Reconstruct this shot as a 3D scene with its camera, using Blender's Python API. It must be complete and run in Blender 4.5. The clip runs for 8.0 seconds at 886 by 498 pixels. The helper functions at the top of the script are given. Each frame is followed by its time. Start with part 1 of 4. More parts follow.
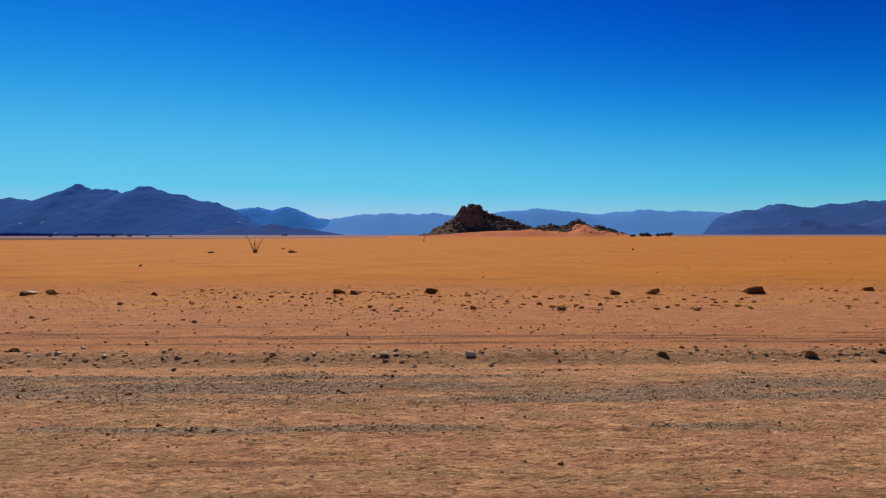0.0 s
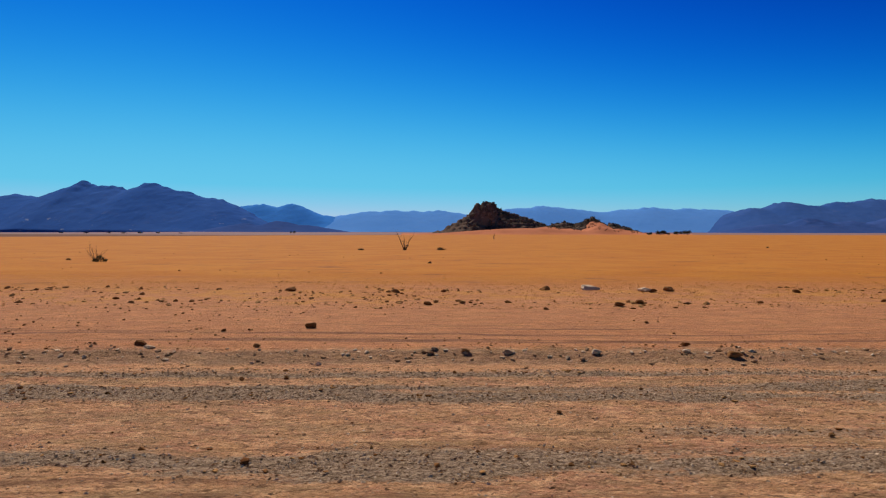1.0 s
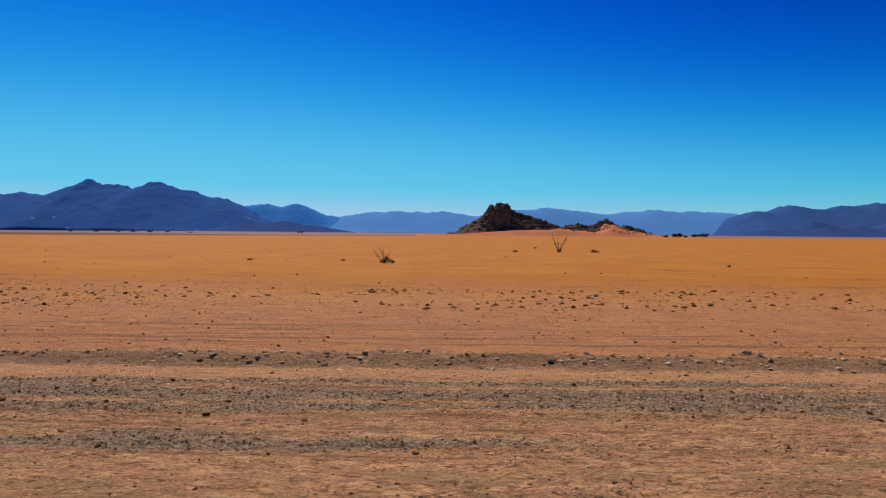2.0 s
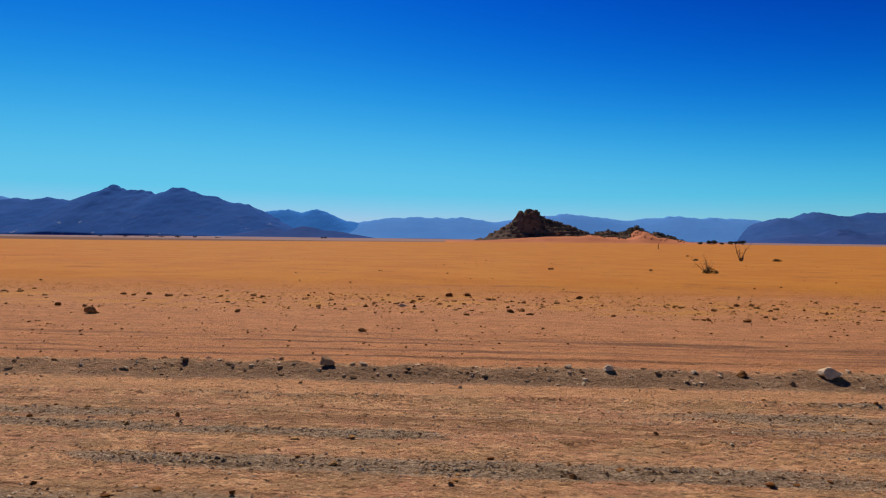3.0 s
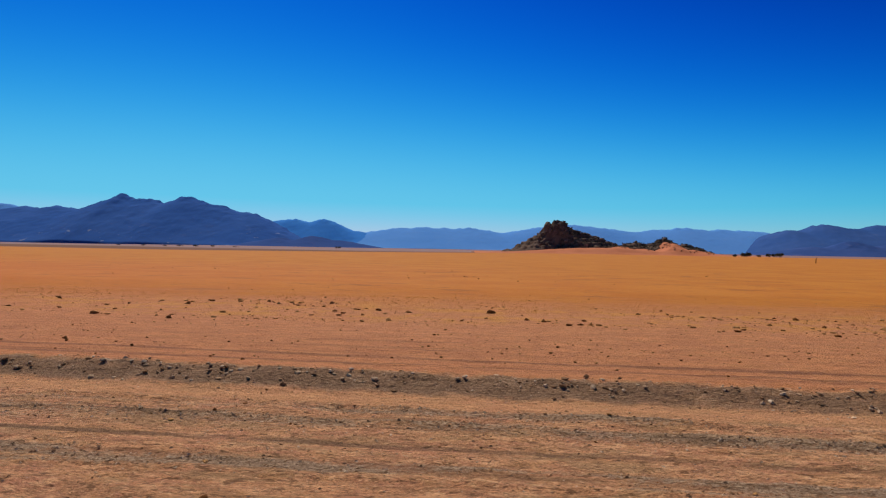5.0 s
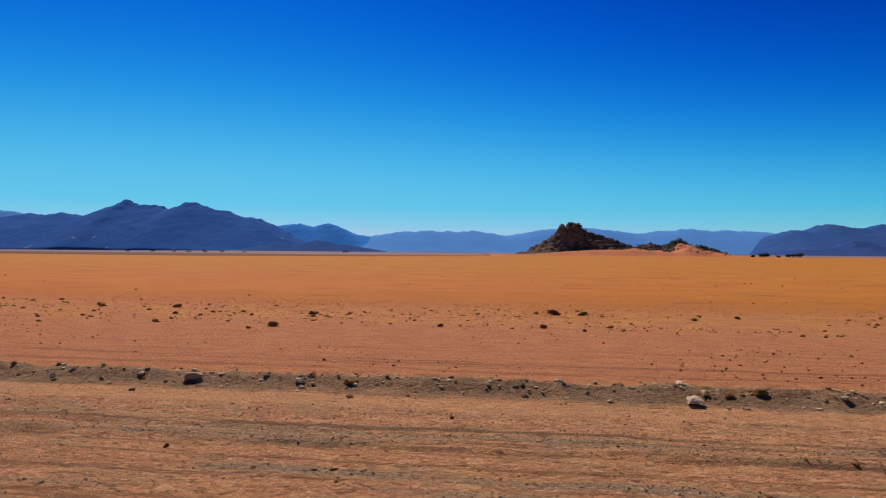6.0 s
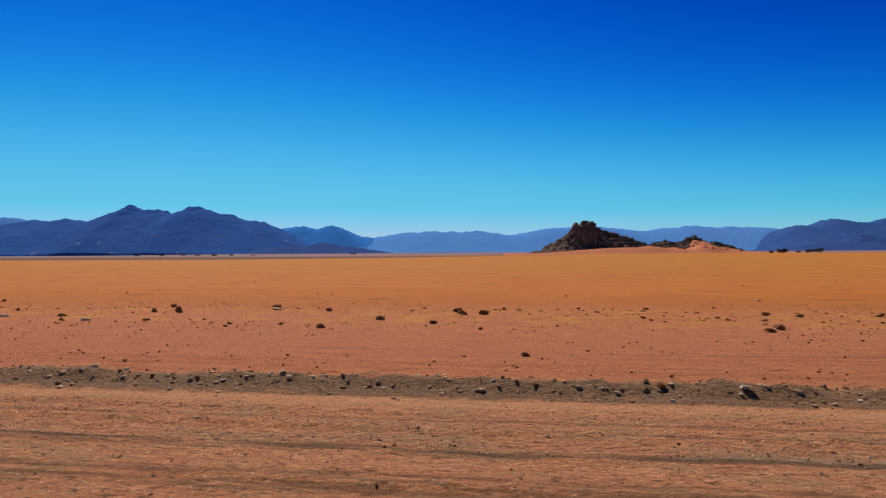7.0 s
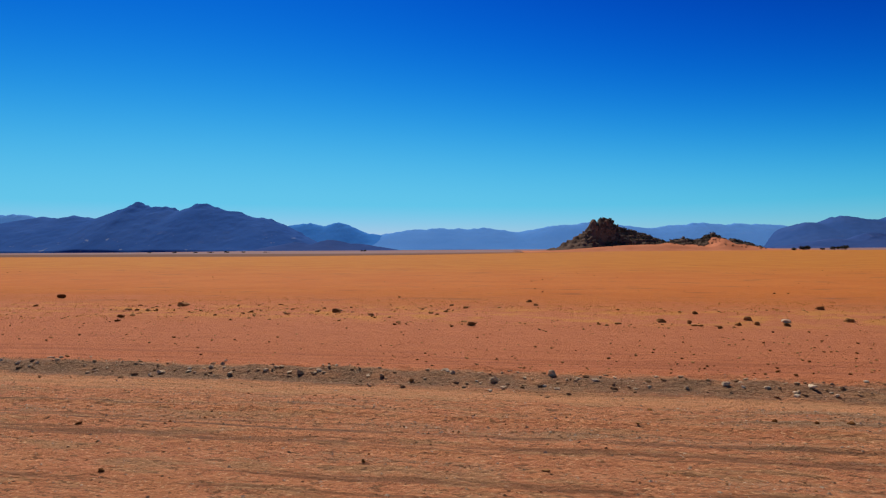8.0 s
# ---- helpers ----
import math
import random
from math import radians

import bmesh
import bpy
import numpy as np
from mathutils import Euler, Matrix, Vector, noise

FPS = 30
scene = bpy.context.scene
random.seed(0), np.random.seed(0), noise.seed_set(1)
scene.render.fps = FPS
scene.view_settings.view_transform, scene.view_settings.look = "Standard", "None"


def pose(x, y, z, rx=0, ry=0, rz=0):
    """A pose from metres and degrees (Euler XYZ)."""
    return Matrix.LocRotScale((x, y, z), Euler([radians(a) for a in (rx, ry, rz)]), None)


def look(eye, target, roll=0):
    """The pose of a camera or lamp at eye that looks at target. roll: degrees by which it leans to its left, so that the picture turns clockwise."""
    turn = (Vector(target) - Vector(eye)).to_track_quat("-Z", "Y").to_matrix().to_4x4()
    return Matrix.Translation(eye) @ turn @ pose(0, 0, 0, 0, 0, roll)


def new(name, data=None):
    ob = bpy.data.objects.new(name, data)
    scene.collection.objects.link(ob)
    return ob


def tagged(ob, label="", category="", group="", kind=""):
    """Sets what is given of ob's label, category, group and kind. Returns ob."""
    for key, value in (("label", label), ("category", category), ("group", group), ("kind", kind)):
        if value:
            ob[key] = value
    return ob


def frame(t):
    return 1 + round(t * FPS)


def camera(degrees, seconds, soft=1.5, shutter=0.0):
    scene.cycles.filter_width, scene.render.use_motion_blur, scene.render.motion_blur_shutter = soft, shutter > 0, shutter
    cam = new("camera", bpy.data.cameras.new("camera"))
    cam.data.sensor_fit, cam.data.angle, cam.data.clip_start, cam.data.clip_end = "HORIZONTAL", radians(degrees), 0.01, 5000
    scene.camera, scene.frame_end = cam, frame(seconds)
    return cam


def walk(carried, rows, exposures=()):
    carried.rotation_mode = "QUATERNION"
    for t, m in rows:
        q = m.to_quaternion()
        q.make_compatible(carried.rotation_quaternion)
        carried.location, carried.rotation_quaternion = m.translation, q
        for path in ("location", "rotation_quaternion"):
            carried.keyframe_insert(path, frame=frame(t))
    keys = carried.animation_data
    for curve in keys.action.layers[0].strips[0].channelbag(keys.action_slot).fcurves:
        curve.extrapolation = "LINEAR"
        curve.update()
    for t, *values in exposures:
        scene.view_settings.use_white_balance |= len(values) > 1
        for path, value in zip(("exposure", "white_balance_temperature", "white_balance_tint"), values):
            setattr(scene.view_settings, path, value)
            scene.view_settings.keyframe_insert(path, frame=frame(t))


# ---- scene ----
# ---- camera and its drive along the gravel road ----
cam = camera(72.0, 8.0, soft=1.2, shutter=0.015)
PATH = [
    (0, (0.085, 0.000, 1.6), (0.319, 9.993, 1.319), -0.03),
    (0.5, (-8.389, 0.046, 1.6), (-8.213, 10.040, 1.298), -0.04),
    (1, (-17.278, 0.179, 1.6), (-17.085, 10.172, 1.276), 0.12),
    (1.5, (-26.156, 0.397, 1.6), (-25.922, 10.389, 1.269), 0.42),
    (3, (-54.161, 1.552, 1.6), (-54.265, 11.549, 1.386), 0.73),
    (3.5, (-63.559, 2.099, 1.6), (-63.744, 12.095, 1.415), 0.76),
    (4, (-73.029, 2.724, 1.6), (-73.220, 12.721, 1.459), 0.80),
    (5.5, (-100.687, 5.054, 1.6), (-100.815, 15.053, 1.589), 1.11),
    (6, (-110.002, 5.977, 1.6), (-110.178, 15.976, 1.606), 0.51),
    (6.5, (-119.305, 6.972, 1.6), (-119.509, 16.970, 1.602), -0.12),
    (7, (-128.475, 8.036, 1.6), (-128.677, 18.034, 1.613), -0.35),
    (7.5, (-137.690, 9.168, 1.6), (-137.936, 19.165, 1.620), -0.35),
    (8, (-147.230, 10.367, 1.6), (-147.505, 20.363, 1.566), -0.33),
]
walk(cam, [(t, look(eye, target, roll)) for t, eye, target, roll in PATH])

# ---- sky, sun, exposure ----
SUN_ELEV, SUN_AZ = radians(46), radians(22)      # height; angle to the left of +y
sun_way = Vector((-math.sin(SUN_AZ) * math.cos(SUN_ELEV), math.cos(SUN_AZ) * math.cos(SUN_ELEV), math.sin(SUN_ELEV)))
world = bpy.data.worlds.new("desert_sky")
scene.world = world
world.use_nodes = True
wn, wl = world.node_tree.nodes, world.node_tree.links
sky = wn.new("ShaderNodeTexSky")
sky.sky_type, sky.sun_disc = "NISHITA", False
sky.sun_elevation, sky.sun_rotation = SUN_ELEV, -SUN_AZ
sky.altitude, sky.air_density, sky.dust_density, sky.ozone_density = 900, 1.0, 0.15, 3.0
deepen = wn.new("ShaderNodeGamma")               # the clear, dry air's strong blue
deepen.inputs["Gamma"].default_value = 1.5
wl.new(sky.outputs[0], deepen.inputs["Color"])
vivid = wn.new("ShaderNodeCombineColor")
def sky_math(op, a, b):
    n = wn.new("ShaderNodeMath")
    n.operation = op
    for slot, value in enumerate((a, b)):
        if isinstance(value, bpy.types.NodeSocket):
            wl.new(value, n.inputs[slot])
        else:
            n.inputs[slot].default_value = value
    return n.outputs[0]


def sky_weigh(weights):
    n = wn.new("ShaderNodeVectorMath")
    n.operation = "DOT_PRODUCT"
    n.inputs[1].default_value = weights
    wl.new(deepen.outputs[0], n.inputs[0])
    return n.outputs["Value"]


# green and blue rise steeply and level off, as film does; red follows green far below it, and pales the horizon
tones = []
for weights, half, power, most in (((0.0, 0.62, -0.040), 6.3, 2.75, 15.2), ((0.0, 0.0, 0.76), 9.6, 3.2, 21.6)):
    bent = sky_math("POWER", sky_math("DIVIDE", sky_weigh(weights), half), power)
    tones.append(sky_math("MULTIPLY", sky_math("DIVIDE", bent, sky_math("ADD", bent, 1.0)), most))
red = sky_math("MULTIPLY", sky_math("POWER", tones[0], 2.9), 0.00155)
for channel, tone in enumerate((sky_math("MAXIMUM", red, sky_weigh((0.42, 0.0, -0.122))), *tones)):
    wl.new(tone, vivid.inputs[channel])
wl.new(vivid.outputs[0], wn["Background"].inputs["Color"])
wn["Background"].inputs["Strength"].default_value = 0.05

sun = new("sun", bpy.data.lights.new("sun", "SUN"))
sun.data.energy, sun.data.angle, sun.data.color = 4.9, radians(0.53), (1.0, 0.93, 0.82)
sun.matrix_world = look((0, 0, 60), Vector((0, 0, 60)) - sun_way)
scene.view_settings.exposure = -0.32

# ---- small tools ----
RNG = np.random.default_rng(7)


def material(name):
    """An empty node material: its node tree, its shader and a maker of linked nodes."""
    mat = bpy.data.materials.new(name)
    mat.use_nodes = True
    tree = mat.node_tree
    bsdf = tree.nodes["Principled BSDF"]
    bsdf.inputs["Specular IOR Level"].default_value = 0.25

    def node(kind, settings=None, **inputs):
        n = tree.nodes.new("ShaderNode" + kind)
        for key, value in (settings or {}).items():
            setattr(n, key, value)
        for key, value in inputs.items():
            key = int(key[1:]) if key[0] == "i" and key[1:].isdigit() else key.replace("_", " ")
            if isinstance(value, bpy.types.NodeSocket):
                tree.links.new(value, n.inputs[key])
            else:
                n.inputs[key].default_value = value
        return n

    def link(a, b):
        tree.links.new(a, b)

    return mat, bsdf, node, link


def maths(node, op, a, b=0.0, clamp=False):
    return node("Math", {"operation": op, "use_clamp": clamp}, i0=a, i1=b).outputs[0]


def mix(node, factor, a, b, kind="MIX"):
    n = node("Mix", {"data_type": "RGBA", "blend_type": kind, "clamp_factor": True}, i0=factor, i6=a, i7=b)
    return n.outputs[2]


def ramp(node, value, low, high, a=0.0, b=1.0):
    return node("MapRange", {"interpolation_type": "SMOOTHSTEP"}, Value=value, From_Min=low, From_Max=high, To_Min=a, To_Max=b).outputs[0]


def noisy(node, vector, scale, detail=4.0, rough=0.6):
    return node("TexNoise", None, Vector=vector, Scale=scale, Detail=detail, Roughness=rough).outputs["Fac"]


def rgb(r, g, b):
    return (r, g, b, 1.0)


def hashed(ix, iy, seed):
    h = (ix.astype(np.int64) * 374761393 + iy.astype(np.int64) * 668265263 + seed * 974634777) & 0xFFFFFFFF
    h = ((h ^ (h >> 13)) * 1274126177) & 0xFFFFFFFF
    return ((h ^ (h >> 16)) & 0xFFFFFF) / float(0xFFFFFF)


def value_noise(x, y, seed=0):
    ix, iy = np.floor(x), np.floor(y)
    fx, fy = x - ix, y - iy
    fx, fy = fx * fx * (3 - 2 * fx), fy * fy * (3 - 2 * fy)
    a, b = hashed(ix, iy, seed), hashed(ix + 1, iy, seed)
    c, d = hashed(ix, iy + 1, seed), hashed(ix + 1, iy + 1, seed)
    return (a + (b - a) * fx) * (1 - fy) + (c + (d - c) * fx) * fy


def fbm(x, y, seed=0, octaves=4, gain=0.5):
    total, amp, norm = 0.0, 1.0, 0.0
    for n in range(octaves):
        total = total + amp * value_noise(x * 2**n + 17.3 * n, y * 2**n - 9.1 * n, seed + n)
        norm, amp = norm + amp, amp * gain
    return total / norm * 2 - 1


def step(a, b, x):
    t = np.clip((x - a) / (b - a), 0, 1)
    return t * t * (3 - 2 * t)


def mesh_from(name, verts, faces, smooth=True):
    """A mesh from arrays of vertices and of equal-sided faces."""
    me = bpy.data.meshes.new(name)
    faces = np.asarray(faces, np.int32)
    me.vertices.add(len(verts))
    me.vertices.foreach_set("co", np.asarray(verts, np.float32).ravel())
    sides = faces.shape[1]
    me.loops.add(faces.size)
    me.loops.foreach_set("vertex_index", faces.ravel())
    me.polygons.add(len(faces))
    me.polygons.foreach_set("loop_start", np.arange(0, faces.size, sides, dtype=np.int32))
    me.polygons.foreach_set("use_smooth", np.full(len(faces), smooth))
    me.update(calc_edges=True)
    me.validate()
    return me


def grid_faces(rows, cols):
    i = np.arange(rows * cols).reshape(rows, cols)
    return np.stack([i[:-1, :-1], i[:-1, 1:], i[1:, 1:], i[1:, :-1]], -1).reshape(-1, 4)


# ---- the lie of the land ----
def road_y(x):
    """How far the road's line has swung to +y at x."""
    u = -np.asarray(x, float) / 143
    inside = np.clip(u, 0, 1.25)
    y = 11.07 * inside**2 - 1.24 * inside**3
    return y + (np.maximum(u, 1.25) - 1.25) * (2 * 11.07 * 1.25 - 3 * 1.24 * 1.25**2)


def bank_d(x):
    """The windrow's distance from the camera's line."""
    x = np.asarray(x, float)
    far = np.interp(-x, [-20, 0, 26, 45, 58, 74, 100, 115, 130, 150, 175], [7.72, 7.72, 7.65, 7.3, 6.92, 6.8, 7.0, 6.95, 7.05, 7.35, 7.5])
    return far + 0.08 * fbm(x * 0.06, 0 * x, 31, 2)


def bank_high(x):
    """The windrow's height: low and broken at first, a sharp bank further on."""
    u = -np.asarray(x, float) / 143
    return 0.070 + 0.02 * step(0.15, 0.40, u) + 0.034 * step(0.55, 0.68, u) * step(1.02, 0.88, u) + 0.018 * fbm(np.asarray(x) * 0.25, 0 * u, 41, 3)


def gravel_band(x, d):
    """How thickly grey gravel lies, 0 to 1: a broad band along the windrow and thin drawn-out streaks."""
    x, d = np.asarray(x, float), np.asarray(d, float)
    off = d - bank_d(x)
    ragged = fbm(x * 0.8, d * 5.0, 71, 4)
    band = np.zeros_like(off)
    for at, wide, seed in ((-1.12, 0.12, 81), (-1.50, 0.22, 85), (-1.95, 0.20, 89), (-2.9, 0.14, 93), (-3.5, 0.2, 97)):
        shift = off - at - 0.22 * fbm(x * 0.05, 0 * x, seed, 2)
        broken = step(-0.45, 0.25, fbm(x * 0.11, d * 0.9, seed + 2, 3)) if at > -2.5 else step(0.0, 0.45, fbm(x * 0.11, d * 0.9, seed + 2, 3))
        band = np.maximum(band, np.exp(-((shift / wide) ** 2)) * broken)
    band = band * (0.30 + 0.70 * step(-105, -62, x))
    streaks = step(0.14, 0.42, fbm(x * 0.07, d * 3.1, 75, 3)) * 0.6
    lane = np.maximum(band, streaks) * step(-0.55, 0.15, ragged + 0.5 * (band - 0.4))
    return lane * step(-0.5, -0.75, off) * step(0.5, 2.0, d)


def ground_z(x, y):
    x, y = np.asarray(x, float), np.asarray(y, float)
    d = y - road_y(x)
    base = np.interp(d, [-4500, -20, -5, 3, 9, 13, 16, 20, 33, 70, 300, 690, 840, 1500, 4600], [-2, -1.5, -0.1, 0.02, 0.0, -0.03, -0.1, -0.22, -0.45, -0.85, -1.1, -4.2, -6.0, -8.5, -20])
    left = step(50, -250, x) * step(60, 150, d)
    base = base * (1 - left) + left * np.interp(d, [60, 150, 200, 300, 500, 700, 1400, 4600], [-0.8, -1.15, -1.4, -2.2, -5, -8, -10.5, -20])
    low = step(-90, -300, x) * step(60, 150, d)
    base = base + low * np.interp(d, [60, 150, 200, 300, 500, 900, 4600], [0, -0.05, -0.3, -0.8, -1.0, 0, 0])
    base = base - 6 * step(-1300, -2200, x) * step(900, 1800, d) * step(4400, 3600, d)
    near = step(900, 60, np.abs(d)) * step(1200, 250, np.abs(x + 70))
    road = step(-8, 0, d) * step(9.5, 6.5, d)
    verge = step(7, 9, d)
    z = base + near * verge * (0.05 * step(60, 22, d) * fbm(x * 0.15, d * 0.3, 3, 2) + 0.10 * step(20, 60, d) * fbm(x * 0.03, d * 0.05, 5, 2))
    z = z + step(40, 14, np.abs(d)) * (0.014 * fbm(x * 1.6, d * 2.4, 11, 2) + 0.010 * step(9, 8, d) * fbm(x * 7, d * 9, 15, 2))
    # wheel lines and the grader's streaks, drawn out along the road
    z = z + road * (0.020 * fbm(x * 0.05, d * 1.8, 21, 3) + 0.012 * fbm(x * 0.16, d * 6.0, 25, 2))
    z = z + step(7.5, 8.3, d) * step(12, 9, d) * 0.012 * fbm(x * 0.09, d * 1.6, 27, 2)
    # loose gravel lies in lumps
    z = z + gravel_band(x, d) * (0.026 * fbm(x * 5, d * 8, 61, 3) + 0.010)
    # thin broken ridges that tyres and the blade have pressed up
    for at, seed, wide in ((-1.10, 301, 0.055), (-1.62, 305, 0.05), (-2.15, 309, 0.055), (-2.95, 313, 0.05), (0.95, 317, 0.05), (1.45, 321, 0.05)):
        line = d - bank_d(x) - at - 0.16 * fbm(x * 0.06, 0 * x, seed, 2)
        z = z + (0.020 if at < -2.5 else 0.034 if at < 0 else 0.018) * np.exp(-((line / wide) ** 2)) * step(-0.25, 0.25, fbm(x * 0.12, 0 * x, seed + 2, 3)) * (1 + 0.6 * fbm(x * 3.0, d * 4, seed + 3, 2))
    # the windrow: steep towards the road, running out gently behind
    off = d - bank_d(x)
    ridge = np.where(off < 0, np.exp(-(off / 0.27) ** 2), np.exp(-(off / 0.65) ** 2))
    z = z + bank_high(x) * ridge * (1 + 0.40 * fbm(x * 1.6, d * 2.5, 51, 3) + 0.35 * fbm(x * 6.5, d * 9, 55, 2))
    return z


# ---- materials ----
def ground_material():
    mat, bsdf, node, link = material("desert_ground")
    uv = node("UVMap", {"uv_map": "along_across"}).outputs[0]
    sep = node("SeparateXYZ", None, Vector=uv)
    s, d = sep.outputs[0], sep.outputs[1]
    bank_uv = node("UVMap", {"uv_map": "from_bank"}).outputs[0]
    bank = node("SeparateXYZ", None, Vector=bank_uv).outputs[0]
    pos = node("NewGeometry").outputs["Position"]

    def streaks(along, across, detail=5.0, rough=0.6, shift=0.0):
        v = node("CombineXYZ", None, X=maths(node, "MULTIPLY", s, along), Y=maths(node, "MULTIPLY", d, across), Z=shift).outputs[0]
        return noisy(node, v, 1.0, detail, rough)

    drawn = node("Mapping", None, Vector=pos, Scale=(0.68, 1.0, 1.0)).outputs[0]
    fine = noisy(node, drawn, 30.0, 6.0, 0.7)
    clods = noisy(node, drawn, 14.0, 6.0, 0.75)
    mid = noisy(node, pos, 2.3, 5.0, 0.6)
    broad = noisy(node, pos, 0.22, 4.0, 0.55)
    long_a = streaks(0.10, 1.7, 6.0, 0.65)
    long_b = streaks(1.8, 5.0, 6.0, 0.72, 3.7)
    long_c = streaks(0.035, 0.75, 4.0, 0.6, 9.1)

    gravel = node("SeparateXYZ", None, Vector=bank_uv).outputs[1]
    specks = noisy(node, drawn, 48.0, 3.0, 0.65)

    # road: pale red-brown sand, grey gravel in drawn-out bands
    sand = mix(node, ramp(node, long_b, 0.42, 0.60), rgb(0.800, 0.392, 0.190), rgb(0.620, 0.294, 0.143))
    sand = mix(node, ramp(node, mid, 0.44, 0.60, 0, 0.6), sand, rgb(0.650, 0.335, 0.168))
    sand = mix(node, ramp(node, specks, 0.55, 0.62, 0, 0.7), sand, rgb(0.215, 0.100, 0.055))
    sand = mix(node, ramp(node, specks, 0.44, 0.38, 0, 0.55), sand, rgb(0.700, 0.420, 0.240))
    gold = noisy(node, drawn, 3.1, 6.0, 0.72)
    pink = noisy(node, node("Mapping", None, Vector=drawn, Location=(31.0, 7.0, 0.0)).outputs[0], 1.7, 6.0, 0.72)
    sand = mix(node, ramp(node, gold, 0.47, 0.60, 0, 0.5), sand, rgb(0.630, 0.335, 0.140))
    sand = mix(node, ramp(node, pink, 0.48, 0.60, 0, 0.6), sand, rgb(0.640, 0.275, 0.160))
    smear = streaks(3.6, 6.5, 6.0, 0.70, 71.0)
    sand = mix(node, ramp(node, smear, 0.51, 0.60, 0, 0.55), sand, rgb(0.400, 0.215, 0.110))
    sand = mix(node, ramp(node, smear, 0.48, 0.39, 0, 0.75), sand, rgb(0.920, 0.510, 0.265))
    sand = mix(node, ramp(node, clods, 0.47, 0.36, 0, 0.55), sand, rgb(0.270, 0.140, 0.080))
    redder = ramp(node, s, -70.0, -150.0)
    sand = mix(node, maths(node, "MULTIPLY", redder, 0.62), sand, rgb(0.660, 0.215, 0.090))
    # thin dark lines that wheels and the grader have drawn along the road
    drag = maths(node, "MULTIPLY", ramp(node, streaks(0.035, 3.8, 3.0, 0.55, 12.3), 0.555, 0.60), ramp(node, streaks(0.9, 9.0, 5.0, 0.7, 15.1), 0.40, 0.58))
    olive = streaks(0.9, 3.2, 6.0, 0.70, 31.0)
    sand = mix(node, ramp(node, olive, 0.50, 0.60, 0, 0.55), sand, rgb(0.440, 0.265, 0.130))
    dash = streaks(7.0, 14.0, 5.0, 0.66, 41.0)
    tick = streaks(20.0, 30.0, 4.0, 0.65, 47.0)
    sand = mix(node, ramp(node, tick, 0.43, 0.36, 0, 0.75), sand, rgb(0.900, 0.530, 0.285))
    sand = mix(node, ramp(node, dash, 0.56, 0.62, 0, 0.80), sand, rgb(0.220, 0.108, 0.050))
    sand = mix(node, ramp(node, tick, 0.59, 0.65, 0, 0.6), sand, rgb(0.130, 0.062, 0.036))
    sand = mix(node, maths(node, "MULTIPLY", drag, maths(node, "ADD", 0.55, maths(node, "MULTIPLY", redder, 0.25))), sand, rgb(0.250, 0.115, 0.058))
    grit = mix(node, ramp(node, fine, 0.40, 0.62), rgb(0.300, 0.192, 0.118), rgb(0.600, 0.415, 0.270))
    grit = mix(node, ramp(node, tick, 0.54, 0.62, 0, 0.6), grit, rgb(0.090, 0.050, 0.030))
    grit = mix(node, ramp(node, olive, 0.46, 0.58, 0, 0.5), grit, rgb(0.360, 0.240, 0.155))
    grit = mix(node, ramp(node, specks, 0.54, 0.60, 0, 0.5), grit, rgb(0.080, 0.042, 0.026))
    grit = mix(node, ramp(node, specks, 0.43, 0.37, 0, 0.6), grit, rgb(0.620, 0.430, 0.290))
    grit = mix(node, ramp(node, dash, 0.52, 0.62, 0, 0.5), grit, rgb(0.150, 0.088, 0.042))
    grit = mix(node, maths(node, "MULTIPLY", redder, 0.5), grit, rgb(0.480, 0.240, 0.115))
    ragged = maths(node, "ADD", gravel, maths(node, "MULTIPLY", maths(node, "SUBTRACT", fine, 0.5), 0.9))
    road = mix(node, ramp(node, ragged, 0.12, 0.52, 0, 0.95), sand, grit)
    # two wheel ruts cut by heavy tyres further along
    def groove(at):
        away = maths(node, "ABSOLUTE", maths(node, "ADD", maths(node, "SUBTRACT", bank, at), maths(node, "MULTIPLY", maths(node, "SUBTRACT", streaks(0.3, 1.0, 4.0, 0.6, 51.0), 0.5), 0.25)))
        return ramp(node, away, 0.06, 0.02)

    broken = maths(node, "MULTIPLY", ramp(node, streaks(0.35, 2.0, 5.0, 0.65, 57.0), 0.40, 0.52), ramp(node, s, -78.0, -98.0))
    wheel = maths(node, "MULTIPLY", maths(node, "MAXIMUM", groove(-1.62), groove(-2.2)), broken)
    road = mix(node, maths(node, "MULTIPLY", wheel, 0.8), road, rgb(0.200, 0.112, 0.066))
    # the windrow's grey-brown spoil
    edgy = maths(node, "ADD", bank, maths(node, "ADD", maths(node, "MULTIPLY", maths(node, "SUBTRACT", mid, 0.5), 0.30), maths(node, "MULTIPLY", maths(node, "SUBTRACT", clods, 0.5), 0.22)))
    near_bank = maths(node, "MULTIPLY", ramp(node, edgy, -0.54, -0.38), ramp(node, edgy, 0.14, -0.05))
    near_bank = maths(node, "MULTIPLY", near_bank, ramp(node, s, 0.0, -60.0, 0.45, 1.0))
    near_bank = maths(node, "MULTIPLY", near_bank, ramp(node, maths(node, "ADD", maths(node, "MULTIPLY", mid, 0.5), maths(node, "MULTIPLY", long_a, 0.5)), 0.34, 0.54, 0.5, 0.92))
    spoil = mix(node, ramp(node, mid, 0.30, 0.50), grit, mix(node, ramp(node, fine, 0.4, 0.6), rgb(0.220, 0.124, 0.072), rgb(0.370, 0.224, 0.135)))
